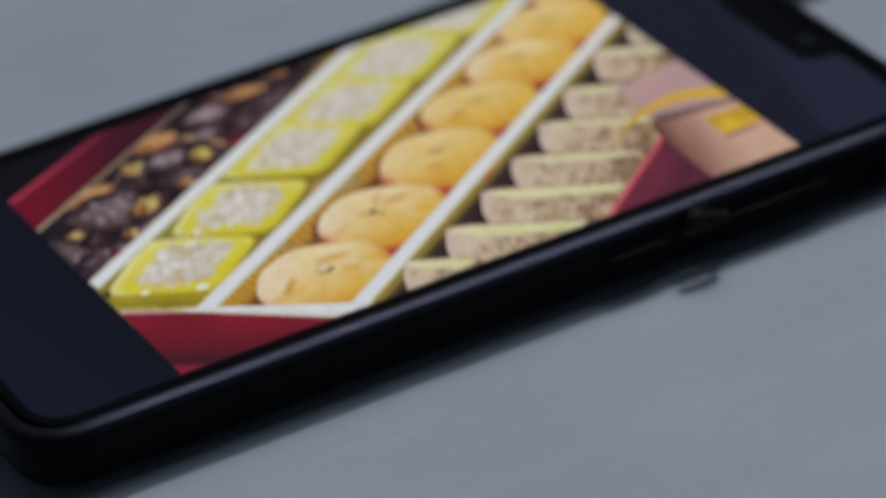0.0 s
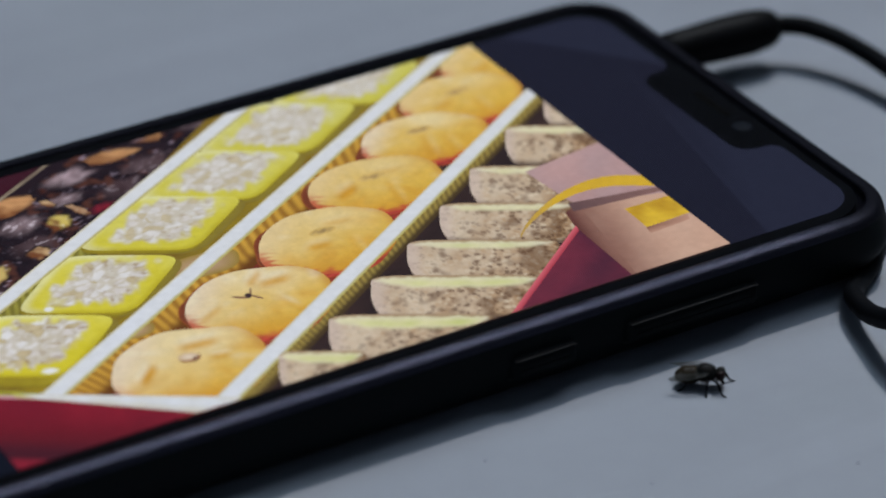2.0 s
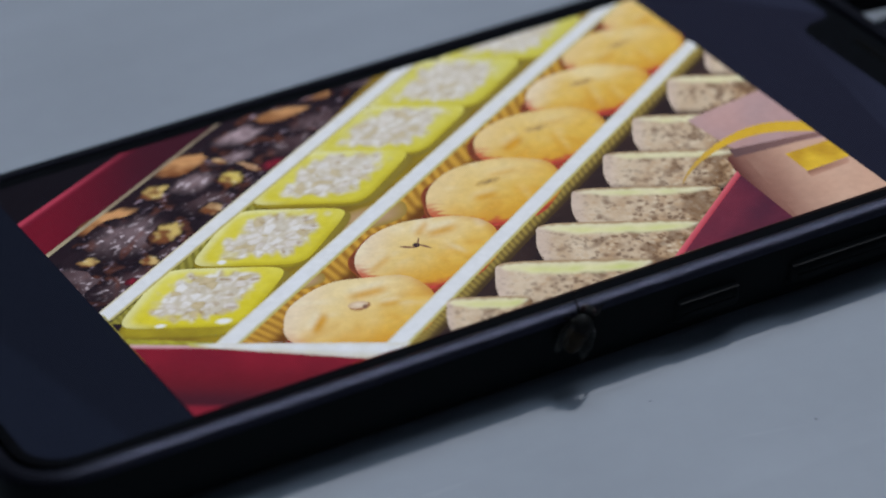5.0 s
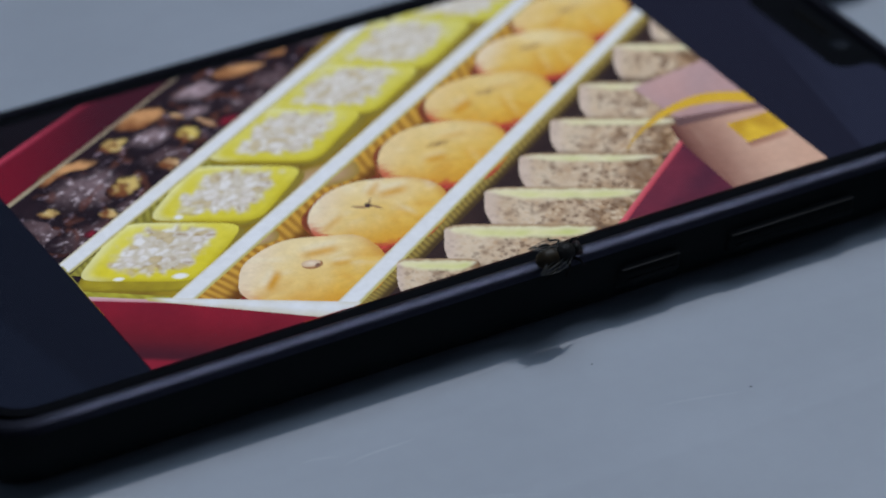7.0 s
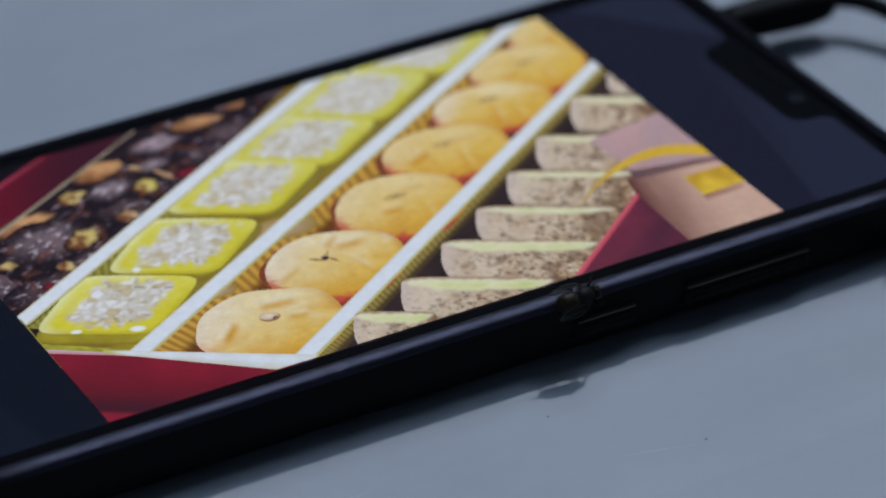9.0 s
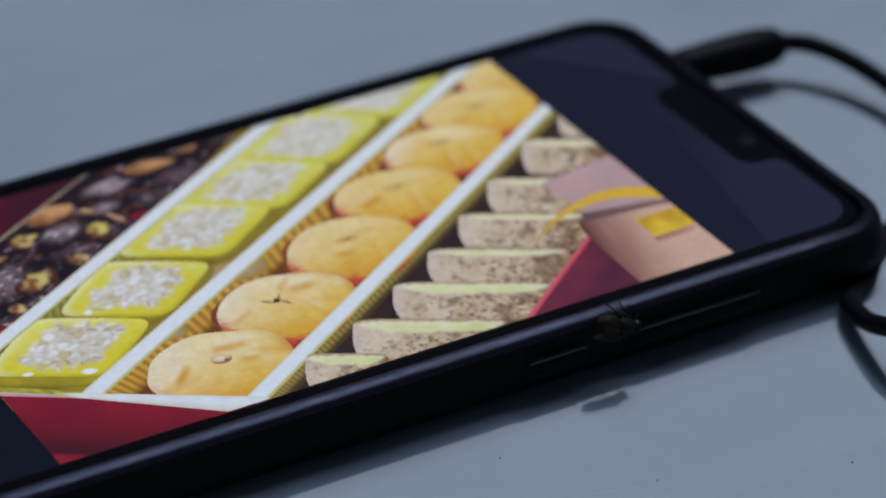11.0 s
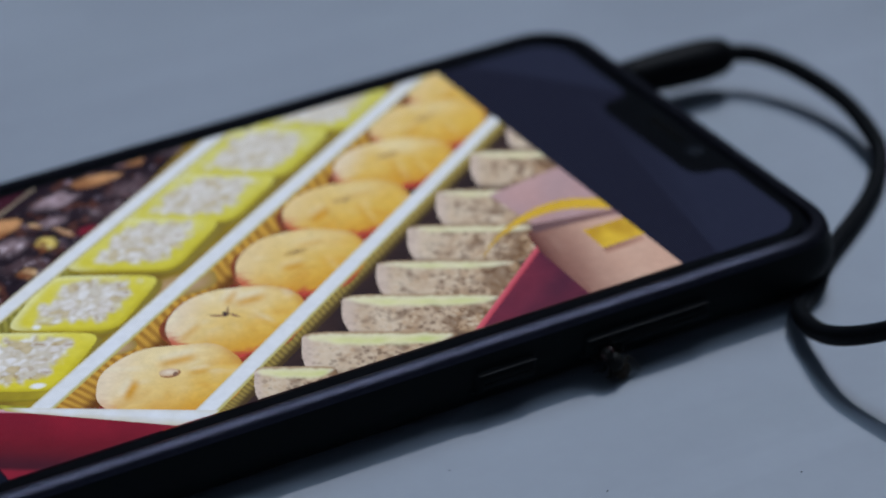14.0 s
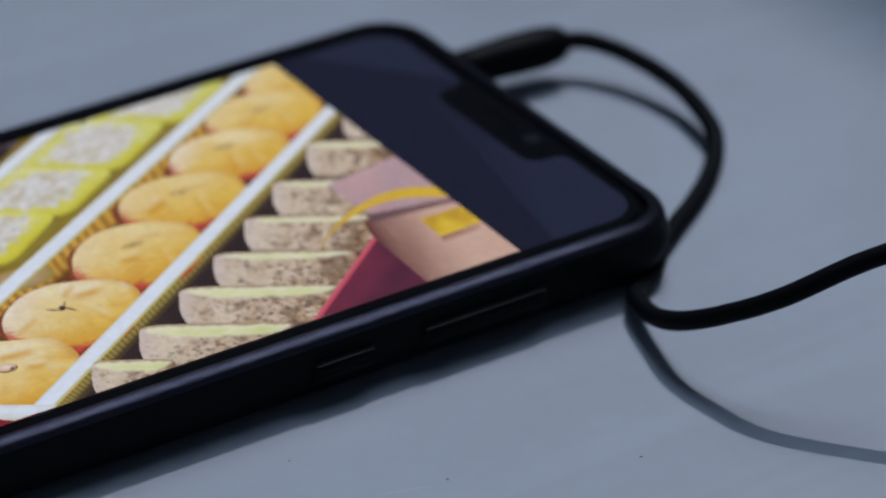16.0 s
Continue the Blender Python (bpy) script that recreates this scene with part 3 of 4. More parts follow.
def partition(p, q, w0, w1):
    k = Sketch(5)
    def shade(x, y, u, v):
        c = mixc(WHITE, CREAM, 0.15 + 0.25 * wobble(x, y, 60) + 0.25 * v)
        c = mixc(c, srgb(222, 206, 150), 0.8 * smooth(0.16, 0.0, u + 0.03 * wobble(x, y, 12)))
        return mixc(c, srgb(204, 190, 104), 0.95 * smooth(0.76, 0.92, u + 0.03 * wobble(x, y, 12)))
    k.band(p, q, w0, w1, shade, 16, 260)
    k.piece("partition_picture", "white card partition in the photo")


def draw_liners():
    k = Sketch(2)
    k.quad((95, 560), (340, 560), (1010, -40), (680, -40), lambda x, y, u, v: mixc(srgb(170, 146, 34), srgb(128, 100, 36), 0.5 + wobble(x, y, 50)), 10, 30)
    k.piece("tray_floor_picture")
    rib_band(k, (146, 490), (690, 25), 50, 32, srgb(178, 168, 70), srgb(104, 94, 30), 40)
    k.quad((350, 560), (680, 580), (1300, -60), (970, -40), lambda x, y, u, v: mixc(mixc(srgb(112, 62, 36), srgb(140, 50, 40), 0.45 + wobble(x, y, 44)), srgb(198, 70, 58), (0.3 + 0.6 * smooth(0.0, 0.4, noise.noise(Vector((x / 30, y / 5, 1))))) * smooth(0.3, 0.6, u)), 60, 160)
    k.piece("tray_floor_picture", "red saffron and brown tray floor in the photo")
    rib_band(k, (376, 537), (981, -5), 84, 58, srgb(236, 182, 70), srgb(132, 78, 24), 46)
    k.quad((610, 600), (1500, 300), (1500, -100), (1120, -40), lambda x, y, u, v: mixc(srgb(70, 50, 44), srgb(46, 34, 34), 0.5 + wobble(x, y, 60)), 20, 30)
    k.piece("tray_floor_picture")
    rib_band(k, (650, 540), (1164, 14), 46, 28, srgb(188, 162, 78), srgb(92, 72, 40), 72)
    for x, y, rx, ry in ((575, 312, 62, 20), (455, 425, 40, 12)):
        k.blob(x, y, rx, ry, lambda px, py, r, a: mixc(srgb(214, 176, 150), srgb(170, 140, 60), r), turn=-14, rings=6, n=24, power=3)
        k.piece("card_divider_picture")


# middle, half sizes, lean, height of the side seen below the face
YELLOWS = ((283, 448, 110, 52, 0.82, 24), (399, 344, 101, 49, 0.83, 9), (503, 241, 101, 46, 0.95, 8), (604, 160, 102, 42, 1.02, 6), (700, 80, 99, 43, 1.0, 5), (815, 2, 95, 38, 1.0, 4))


def draw_yellow(n):
    x, y, rx, ry, lean, deep = YELLOWS[n]
    k = Sketch(3 + 0.15 * (5 - n))
    far = n / 5
    rim = mixc(srgb(234, 217, 50), srgb(222, 214, 96), far * 0.8)
    pale = mixc(srgb(246, 236, 112), srgb(230, 226, 150), far)
    def side(px, py, r, a):
        c = mixc(srgb(206, 188, 40), srgb(170, 150, 36), 0.4 + 0.5 * math.sin(a) + 0.6 * wobble(px, py, 20))
        return mixc(c, srgb(128, 108, 30), smooth(0.86, 1.0, r) * 0.7)
    k.blob(x + 7, y + 5, rx * 1.06, ry * 1.05, lambda px, py, r, a: mixc(srgb(156, 138, 44), srgb(146, 126, 50), smooth(0.85, 1.0, r)), rings=6, n=60, power=5, lean=-lean)
    k.piece("sweet_shadow_picture")
    k.blob(x - deep * 0.3, y + deep * 0.75, rx * 0.99, ry, side, rings=10, n=80, power=6.5, lean=-lean)
    k.piece("yellow_sweet_side_picture")
    def face(px, py, r, a):
        v = (py - y) / ry
        u = (px - x + lean * (py - y)) / rx
        c = mixc(rim, pale, 0.2 - 0.35 * v - 0.2 * u + 0.5 * wobble(px, py, 34))
        c = mixc(c, srgb(198, 178, 26), smooth(0.84, 1.0, r) * 0.7 * smooth(-0.6, 0.6, v + 0.5 * u))
        c = mixc(c, srgb(250, 246, 190), smooth(0.8, 0.97, r) * 0.6 * smooth(0.2, -0.6, u + 0.4 * v))
        q = (abs((u - 0.02) / 0.68) ** 3.4 + abs((v + 0.1) / 0.8) ** 3.4) ** (1 / 3.4)
        top = smooth(1.12, 0.8, q + 0.3 * wobble(px, py, 15))
        f1, f2, own = cells(px + 0.6 * py + 5 * wobble(px, py, 9), py * 1.6, 17 * rx / 100, n)
        flake = mixc((0.98, 0.94, 0.95), (0.8, 0.71, 0.67), own) if own < 0.85 else (0.7, 0.56, 0.36)
        flake = mixc(mixc(flake, srgb(196, 178, 140), 0.55), flake, smooth(0.0, 0.42, f2 - f1 + 0.25 * wobble(px, py, 9)))
        flake = mixc(flake, srgb(160, 122, 80), 0.6 * smooth(0.22, 0.5, noise.noise(Vector((px / 13, py / 7, n + 4)))) * smooth(-0.2, 0.7, abs(v) + 0.5 * u))
        flake = mixc(flake, srgb(226, 216, 200), far * 0.5)
        return mixc(c, flake, top * 0.95)
    k.blob(x, y, rx, ry, face, power=6.5, lean=-lean, **fine(rx, ry, 2.2))
    k.piece("yellow_sweet_picture", "yellow square sweet topped with chopped white nuts in the photo")
    for gx, gy, gw, gh in {0: ((319, 490, 17, 6), (210, 496, 12, 4)), 1: ((316, 386, 10, 5),)}.get(n, ()):
        k.blob(gx, gy, gw, gh, lambda px, py, r, a: mixc((1.0, 0.98, 0.98), srgb(236, 226, 120), smooth(0.5, 1.0, r)), turn=-6, rings=4, n=18, power=1.8)
        k.piece("gloss_spot_picture")


ORANGES = ((557, 484, 135, 63), (669, 376, 127, 57), (786, 271, 119, 54), (868, 177, 117, 46), (948, 97, 108, 42), (1012, 30, 104, 42), (1075, -34, 100, 40))


# folds in each pastry: place across and down from the middle in half sizes, half length, half width, turn, strength
FOLDS = (((-0.54, 0.25, 19, 7, -58, 1.0), (0.07, -0.58, 34, 6, -13, 0.8), (0.35, -0.27, 18, 4, -8, 0.6)),
         ((-0.07, -0.68, 15, 6, -48, 0.7), (0.2, -0.62, 27, 6, -15, 0.8), (-0.64, 0.38, 22, 5, -38, 0.5), (0.38, 0.02, 20, 4, 28, 0.35)),
         ((-0.12, 0.2, 20, 5, -12, 0.8), (0.12, -0.56, 26, 4, -12, 0.4), (0.4, 0.25, 22, 6, 50, 0.4)),
         ((-0.42, 0.3, 19, 7, -34, 1.0), (0.25, 0.3, 22, 5, 55, 0.5), (0.15, -0.5, 22, 4, -10, 0.3)),
         ((0.05, 0.35, 22, 6, 62, 0.5), (0.4, 0.3, 20, 6, 50, 0.4)),
         ((-0.3, 0.3, 18, 6, -30, 0.5), (0.3, 0.3, 18, 6, 40, 0.4)),
         ((-0.3, 0.3, 18, 6, -30, 0.5),))


def draw_orange(n):
    x, y, rx, ry = ORANGES[n]
    k = Sketch(4 + 0.13 * (6 - n))
    sx, sy = x - rx * (0.05 if n == 0 else 0.14), y - ry * 0.24
    gold, deep = srgb(240, 192, 72), srgb(226, 158, 46)
    def skin(px, py, r, a):
        u, v = (px - x) / rx, (py - y) / ry
        p, q = (px - sx) / rx, (py - sy) / ry
        d, ang = math.hypot(p, q), math.atan2(q, p)
        c = mixc(mixc(srgb(250, 222, 158), srgb(243, 204, 112), min(1, n * 0.3)), gold, smooth(-0.55, 0.75, 0.75 * u + 0.6 * v + 0.22 * wobble(px, py, 42)))
        c = mixc(c, srgb(250, 228, 196), (0.9 if n in (0, 1, 4) else 0.35) * smooth(-0.35, -0.95, u + 0.25 * v))
        c = mixc(c, srgb(254, 232, 178), (0.75 if n in (0, 1, 4) else 0.35) * smooth(0.75, 0.1, math.hypot(u - 0.05, (v + 0.75) * 1.2)))
        c = mixc(c, deep, 0.85 * smooth(0.15, 1.0, 0.85 * v + 0.3 * u + 0.12 * wobble(px, py, 26)))
        # soft pleats that run outward from the stalk
        pleat = noise.noise(Vector((math.cos(ang) * 2.6 + n * 5, math.sin(ang) * 2.6, 1.6 * d))) + 0.4 * wobble(px, py, 24)
        c = mixc(c, srgb(230, 168, 56), (0.6, 0.6, 0.5, 0.45, 0.35, 0.3, 0.3)[n] * smooth(0.0, 0.6, pleat) * smooth(0.25, 0.75, d) * smooth(-0.7, 0.5, u + v))
        c = mixc(c, srgb(255, 238, 200), (0.6 if n < 2 else 0.3) * smooth(-0.05, -0.5, pleat) * smooth(0.2, 0.6, d) * smooth(0.5, -0.4, v + 0.5 * u))
        for fu, fv, length, width, turn, power in FOLDS[n]:
            dx, dy = px - x - fu * rx, py - y - fv * ry
            ct, st = math.cos(radians(turn)), math.sin(radians(turn))
            along, across = (dx * ct + dy * st) / length, (dy * ct - dx * st) / width
            c = mixc(c, srgb(226, 164, 46), power * math.exp(-along ** 4 - (across * 0.75) ** 2))
            c = mixc(c, srgb(255, 240, 206), (0.65 if n < 2 else 0.25) * power * math.exp(-along ** 4 - (across + 1.9) ** 2))
        c = mixc(c, srgb(198, 116, 42), smooth(0.84, 1.03, r) * (0.3 + 0.35 * u + 0.2 * v))
        fray = noise.noise(Vector((px / 17, py / 4, n + 9)))
        c = mixc(c, srgb(206, 84, 60), (0.85 if n else 0.2) * smooth(0.8, 0.98, r + 0.16 * fray) * smooth(0.25, 0.7, v + 0.1 * fray))
        g = 0.06 * noise.noise(Vector((px / 5, py / 3.5, n))) + 0.05 * wobble(px, py, 11)
        return tuple(e * (1 + g) for e in c)
    def strands(px, py, r, a):
        c = mixc(srgb(214, 78, 64), srgb(140, 52, 38), 0.4 + noise.noise(Vector((px / 14, py / 4, n))))
        c = mixc(c, srgb(118, 66, 38), 0.85 * smooth(-0.35, -0.95, (px - x) / rx))
        return mixc(c, srgb(176, 96, 44), smooth(0.97, 1.0, r) * 0.6)
    k.blob(x - rx * (0.06 if n else 0.02), y + 9, rx * (0.99 if n else 0.9), ry * (1.06 if n else 0.9), strands, turn=-8, rings=30, n=90, power=2.2, rough=0.12, seed=n + 20)
    k.piece("saffron_picture", "red saffron strands in the photo")
    k.blob(x, y + 2, rx, ry * 1.04, skin, turn=-8, power=2.2, rough=0.06, seed=n, **fine(rx, ry, 2.6))
    k.piece("orange_sweet_picture", "round orange pastry with a pleated top in the photo")
    if n == 0:
        k.blob(sx + 3, sy + 1, 19, 8, srgb(176, 128, 84), turn=-8, n=16)
        k.blob(sx, sy - 1, 18, 6.5, lambda px, py, r, a: mixc(srgb(252, 232, 206), srgb(226, 190, 150), r), turn=-8, rings=3, n=16)
        k.blob(sx + 12, sy + 2, 5, 3.5, srgb(140, 104, 84), turn=-30, n=8)
        k.piece("stalk_picture", "pale button of a stalk in the photo")
    elif n == 1:
        for dx, dy, half, turn in ((-15, 4, 16, 4), (3, -5, 8, -84), (15, 3, 12, 16)):
            k.blob(sx + dx, sy + 2 + dy, half, 2.0, srgb(150, 112, 84), turn=turn, n=10, power=1.4)
        k.blob(sx, sy + 3, 7, 4.0, srgb(74, 54, 54), n=10, rough=0.3)
        k.piece("stalk_picture", "dark star-shaped stalk in the photo")
    else:
        shade = mixc(srgb(160, 134, 84), srgb(196, 160, 104), n / 6)
        k.blob(sx + 6, sy - 2, 24, 6.5, lambda px, py, r, a: mixc(shade, srgb(240, 200, 116), smooth(0.1, 1.0, r + 0.5 * wobble(px, py, 7))), turn=-14, rings=6, n=20)
        k.piece("stalk_picture")


# left and right end, top and height of each slice
SLICES = ((702, 850, 460, 74), (786, 1068, 399, 84), (857, 1146, 333, 76), (918, 1176, 273, 71), (973, 1216, 210, 69), (1024, 1232, 147, 70), (1085, 1254, 78, 68), (1150, 1270, 30, 48))


def draw_slice(n):
    x0, x1, top, h = SLICES[n]
    k = Sketch(5.3 + 0.2 * (7 - n))
    face_deep = h * (0.28 if n < 3 else 0.2)
    def place(u, v):
        s = 2 * u - 1
        bow = h * 0.14
        high = top + bow * (1 - math.sqrt(max(0.0, 1 - abs(s) ** 8)))
        low = top + h * (1.03 - 0.2 * abs(s) ** 36 - 0.05 * s * s)
        x = x0 + (x1 - x0) * u + h * 0.16 * v ** 5 * (1 - u) ** 3 + 1.2 * noise.noise(Vector((u * 9, v * 9, n)))
        return x, high + (low - high) * v
    def shade(px, py, u, v):
        s = 2 * u - 1
        # the cut face lies on top, the seeded rind falls away below it
        line = top + face_deep * max(0.0, 1 - abs(s + 0.03) ** 3.0) ** 0.6 + h * 0.035 * wobble(px, py, 26)
        f1, f2, own = cells(px + 3 * wobble(px, py, 8), py * 1.7, 9.5, n)
        rind = mixc(srgb(230, 208, 180), srgb(182, 144, 104), 0.45 + 0.45 * s + 0.5 * wobble(px, py, 30))
        seed = mixc(srgb(240, 220, 190), srgb(196, 158, 116), own * 1.6) if own < 0.6 else mixc(srgb(132, 96, 66), srgb(88, 60, 42), own)
        c = mixc(rind, seed, (0.4 + 0.3 * smooth(-0.8, 0.2, s)) * smooth(0.02, 0.3, f2 - f1))
        c = mixc(c, srgb(112, 80, 56), 0.6 * smooth(0.05, 0.5, wobble(px + 90, py * 1.6, 24) + 0.45 * s))
        c = mixc(c, srgb(222, 198, 186), 0.55 * smooth(-0.72, -0.95, s))
        c = mixc(c, srgb(70, 50, 42), 0.85 * smooth(0.8, 1.0, v) + 0.4 * smooth(0.93, 1.0, s))
        face = mixc(srgb(244, 236, 178), srgb(216, 220, 126) if n < 4 else srgb(232, 220, 150), 0.3 + 0.3 * s + 0.8 * wobble(px, py, 34))
        face = mixc(face, srgb(244, 232, 200), 0.9 * smooth(0.2, 0.0, v) + 0.5 * smooth(line - h * 0.1, line, py))
        face = mixc(face, srgb(166, 128, 88), 0.8 * smooth(0.075, 0.02, v + 0.03 * wobble(px, py, 10)))
        return mixc(c, face, smooth(line + h * 0.05, line - h * 0.05, py))
    k.patch(place, int((x1 - x0) / 2.0), int(h / 1.9), shade)
    k.piece("seeded_slice_picture", "round pastry slice rolled in sesame in the photo")


def draw_gift_box():
    k = Sketch(7.2)
    top, front = srgb(212, 170, 164), srgb(222, 178, 152)
    k.quad((1118, 158), (1262, 100), (1420, 190), (1205, 216), lambda x, y, u, v: mixc(mixc(top, srgb(184, 144, 140), v * 0.7), srgb(196, 162, 160), 0.5 + wobble(x, y, 40)), 10, 10)
    k.piece("gift_box_lid_picture", "brown lid of a gift box in the photo")
    k.quad((1200, 214), (1420, 186), (1560, 300), (1290, 345), lambda x, y, u, v: mixc(mixc(srgb(152, 108, 93), front, smooth(0.0, 0.5, u)), srgb(222, 184, 160), 0.6 * v * u + 0.5 * wobble(x, y, 50)), 14, 12)
    k.piece("gift_box_front_picture", "brown front of a gift box in the photo")
    k.quad((1186, 228), (1206, 213), (1306, 334), (1262, 345), lambda x, y, u, v: mixc(mixc(srgb(108, 62, 55), srgb(104, 58, 52), v), srgb(152, 108, 93), smooth(0.0, 1.0, u)), 10, 8)
    k.piece("gift_box_side_picture")
    k.quad((1190, 212), (1350, 183), (1356, 190), (1200, 226), lambda x, y, u, v: mixc(srgb(110, 82, 82), srgb(150, 112, 104), u), 6, 2)
    k.piece("lid_gap_picture")
    yel, dk = srgb(236, 190, 52), srgb(196, 146, 36)
    prev = None
    z = k.z
    for i in range(13):
        t = i / 12
        x = 1110 + 238 * t ** 1.35
        y = 268 - 98 * math.sin(min(1, t * 1.25) * math.pi / 2) + 4 * t
        w = 7 + 11 * min(1, t * 1.6)
        if prev:
            k.z = z
            k.quad((prev[0], prev[1] - prev[2] / 2), (x, y - w / 2), (x, y + w / 2), (prev[0], prev[1] + prev[2] / 2), mixc(mixc(srgb(196, 160, 96), yel, t * 2.4), dk, 0.25 * abs(wobble(x, y, 30))))
        prev = (x, y, w)
    k.piece("ribbon_picture", "yellow ribbon in the photo")
    k.quad((1286, 222), (1366, 198), (1398, 228), (1324, 254), lambda x, y, u, v: mixc(srgb(244, 200, 56), srgb(206, 158, 40), 0.5 + wobble(x, y, 18) + 0.3 * (u - v)), 8, 6)
    k.piece("ribbon_end_picture", "yellow ribbon end in the photo")
    # soft shadow under the ribbon end, drawn as a darker strip
    k.quad((1322, 254), (1392, 231), (1396, 240), (1330, 264), lambda x, y, u, v: mixc(srgb(150, 104, 82), srgb(204, 156, 132), max(u, v)), 8, 4)
    k.piece("ribbon_shadow_picture")
    k.quad((1203, 252), (1203, 252.5), (1310, 345), (1080, 425), lambda x, y, u, v: mixc(mixc(srgb(136, 52, 70), srgb(88, 40, 58), 0.3 + 0.6 * u + 0.4 * wobble(x, y, 36)), srgb(66, 24, 40), (v - 0.7)), 8, 10)
    k.piece("red_box_corner_picture", "red corner of the sweets box in the photo")
    k.quad((1203, 250), (1209, 258), (1096, 412), (1074, 425), lambda x, y, u, v: mixc(srgb(232, 112, 122), srgb(190, 66, 80), u), 3, 8)
    k.piece("red_box_edge_picture")


def draw_front_edge():
    k = Sketch(7.2)
    red = lambda x, y, u, v: mixc(mixc(srgb(146, 30, 48), srgb(126, 26, 44), 0.5 + wobble(x, y, 60)), srgb(110, 24, 36), smooth(0.02, 0.4, v + 0.04 * wobble(x, y, 50)))
    k.quad((90, 529), (640, 556), (650, 720), (90, 720), red, 16, 12)
    k.piece("box_front_picture", "red front of the sweets box in the photo")
    k.quad((90, 590), (640, 606), (640, 720), (90, 690), lambda x, y, u, v: mixc(mixc(srgb(112, 26, 38), srgb(74, 26, 38), smooth(0.0, 0.36, v)), srgb(146, 34, 52), smooth(0.38, 0.46, v)), 8, 40)
    k.piece("box_foot_picture", "bright red foot of the sweets box in the photo")
    edge = lambda x, y, u, v: mixc(WHITE, srgb(216, 204, 168), abs(v - 0.4) * 1.1 + 0.3 * wobble(x, y, 30))
    k.quad((138, 527), (345, 536), (345, 540), (150, 535), lambda x, y, u, v: mixc(srgb(226, 190, 190), srgb(206, 140, 150), v), 8, 3)
    k.piece("card_edge_picture")
    k.quad((128, 517), (300, 527), (300, 534), (136, 527), lambda x, y, u, v: mixc(srgb(196, 190, 60), srgb(150, 140, 44), 0.5 + wobble(x, y, 12)), 14, 3)
    k.piece("card_edge_picture")
    k.quad((256, 529), (640, 537), (604, 567), (262, 535), lambda x, y, u, v: mixc(srgb(206, 196, 96), edge(x, y, u, v), smooth(0.0, 0.12, u)), 40, 4)
    k.piece("card_front_picture", "white card edge in the photo")
    k.quad((86, 470), (112, 474), (156, 528), (140, 530), lambda x, y, u, v: mixc(srgb(214, 206, 120), srgb(160, 146, 50), 0.5 + wobble(x, y, 20)), 4, 6)
    k.piece("card_corner_picture")


draw_background()
draw_chocolates()
draw_liners()
for n in reversed(range(len(YELLOWS))):
    draw_yellow(n)
for n in reversed(range(len(ORANGES))):
    draw_orange(n)
partition((106, 484), (651, 36), 40, 34)
partition((325, 531), (1010, -72), 46, 35)
partition((608, 548), (1170, -18), 45, 31)
for n in reversed(range(len(SLICES))):
    draw_slice(n)
draw_gift_box()
draw_front_edge()


# ---------------------------------------------------------------- cable
def build_cable():
    c = new("headphone_cable")
    tagged(c, "black audio cable plugged into the phone, looping round its corner", "cable")
    ax = Vector((20.5, -2.0, 0.3)).normalized()
    base = Vector((76.2, 24.8, 5.6))
    def along(d):
        return base + ax * d
    prof = [(0.0, 2.3), (1.2, 2.4), (1.5, 2.75), (4.0, 2.9), (11.0, 3.3), (16.0, 3.35), (19.2, 2.95), (20.4, 2.3), (20.9, 1.45), (21.5, 1.35)]
    side = Vector((0, 0, 1))
    lat = ax.cross(side).normalized()
    up = lat.cross(ax)
    rings = [[(along(d) + (lat * math.cos(a) + up * math.sin(a)) * r) * MM for a in [2 * math.pi * i / 20 for i in range(20)]] for d, r in prof]
    part("plug", loft(rings), M_PLUG, c, "black moulded plug")
    pin = [[(along(d) + (lat * math.cos(a) + up * math.sin(a)) * 1.7) * MM for a in [2 * math.pi * i / 14 for i in range(14)]] for d in (-0.3, 0.4)]
    part("plug_pin", loft(pin), M_METAL, c)
    pts = [along(19.0), along(21.0), (100.4, 19.6, 6.0), (103.3, 12.6, 5.3), (104.4, 2.6, 4.3), (102.7, -7.2, 3.3), (100.6, -12.0, 2.0), (95.5, -17.6, 1.45), (88.6, -23.2, 1.45),
           (81.0, -28.4, 1.45), (76.0, -32.2, 1.4), (72.6, -35.8, 1.4), (68.2, -39.2, 1.6), (64.4, -43.4, 2.8), (62.4, -50.4, 4.2), (61.7, -58.3, 7.7), (63.9, -65.4, 11.7),
           (67.9, -72.4, 16.5), (78.0, -80.3, 23.5), (91.8, -91.3, 29.0), (110.0, -108.0, 31.0), (134.0, -136.0, 22.0), (165.0, -180.0, 6.0), (200.0, -214.0, 1.5), (300.0, -310.0, 1.5), (420.0, -420.0, 1.5), (499.0, -500.0, 1.5)]
    path = smooth_path([Vector(p) * MM for p in pts], 8)
    part("cord", tube(path, 1.4 * MM, 12), M_CABLE, c)
    return c


build_cable()


def build_speck(x, y, size):
    bm = ball(Vector((x, y, 0.1)) * MM, Vector((0.15, 0.1, 0.06)) * size * MM, 8, 6)
    return tagged(part("dust_speck", bm, M_SPECK), "tiny dark speck of dirt on the table", "speck", group="specks on the table")


for speck in ((5.3, -48.1, 1.0), (20.3, -63.3, 1.1), (44.3, -73.0, 1.3)):
    build_speck(*speck)


# ---------------------------------------------------------------- fly
LEGS = []


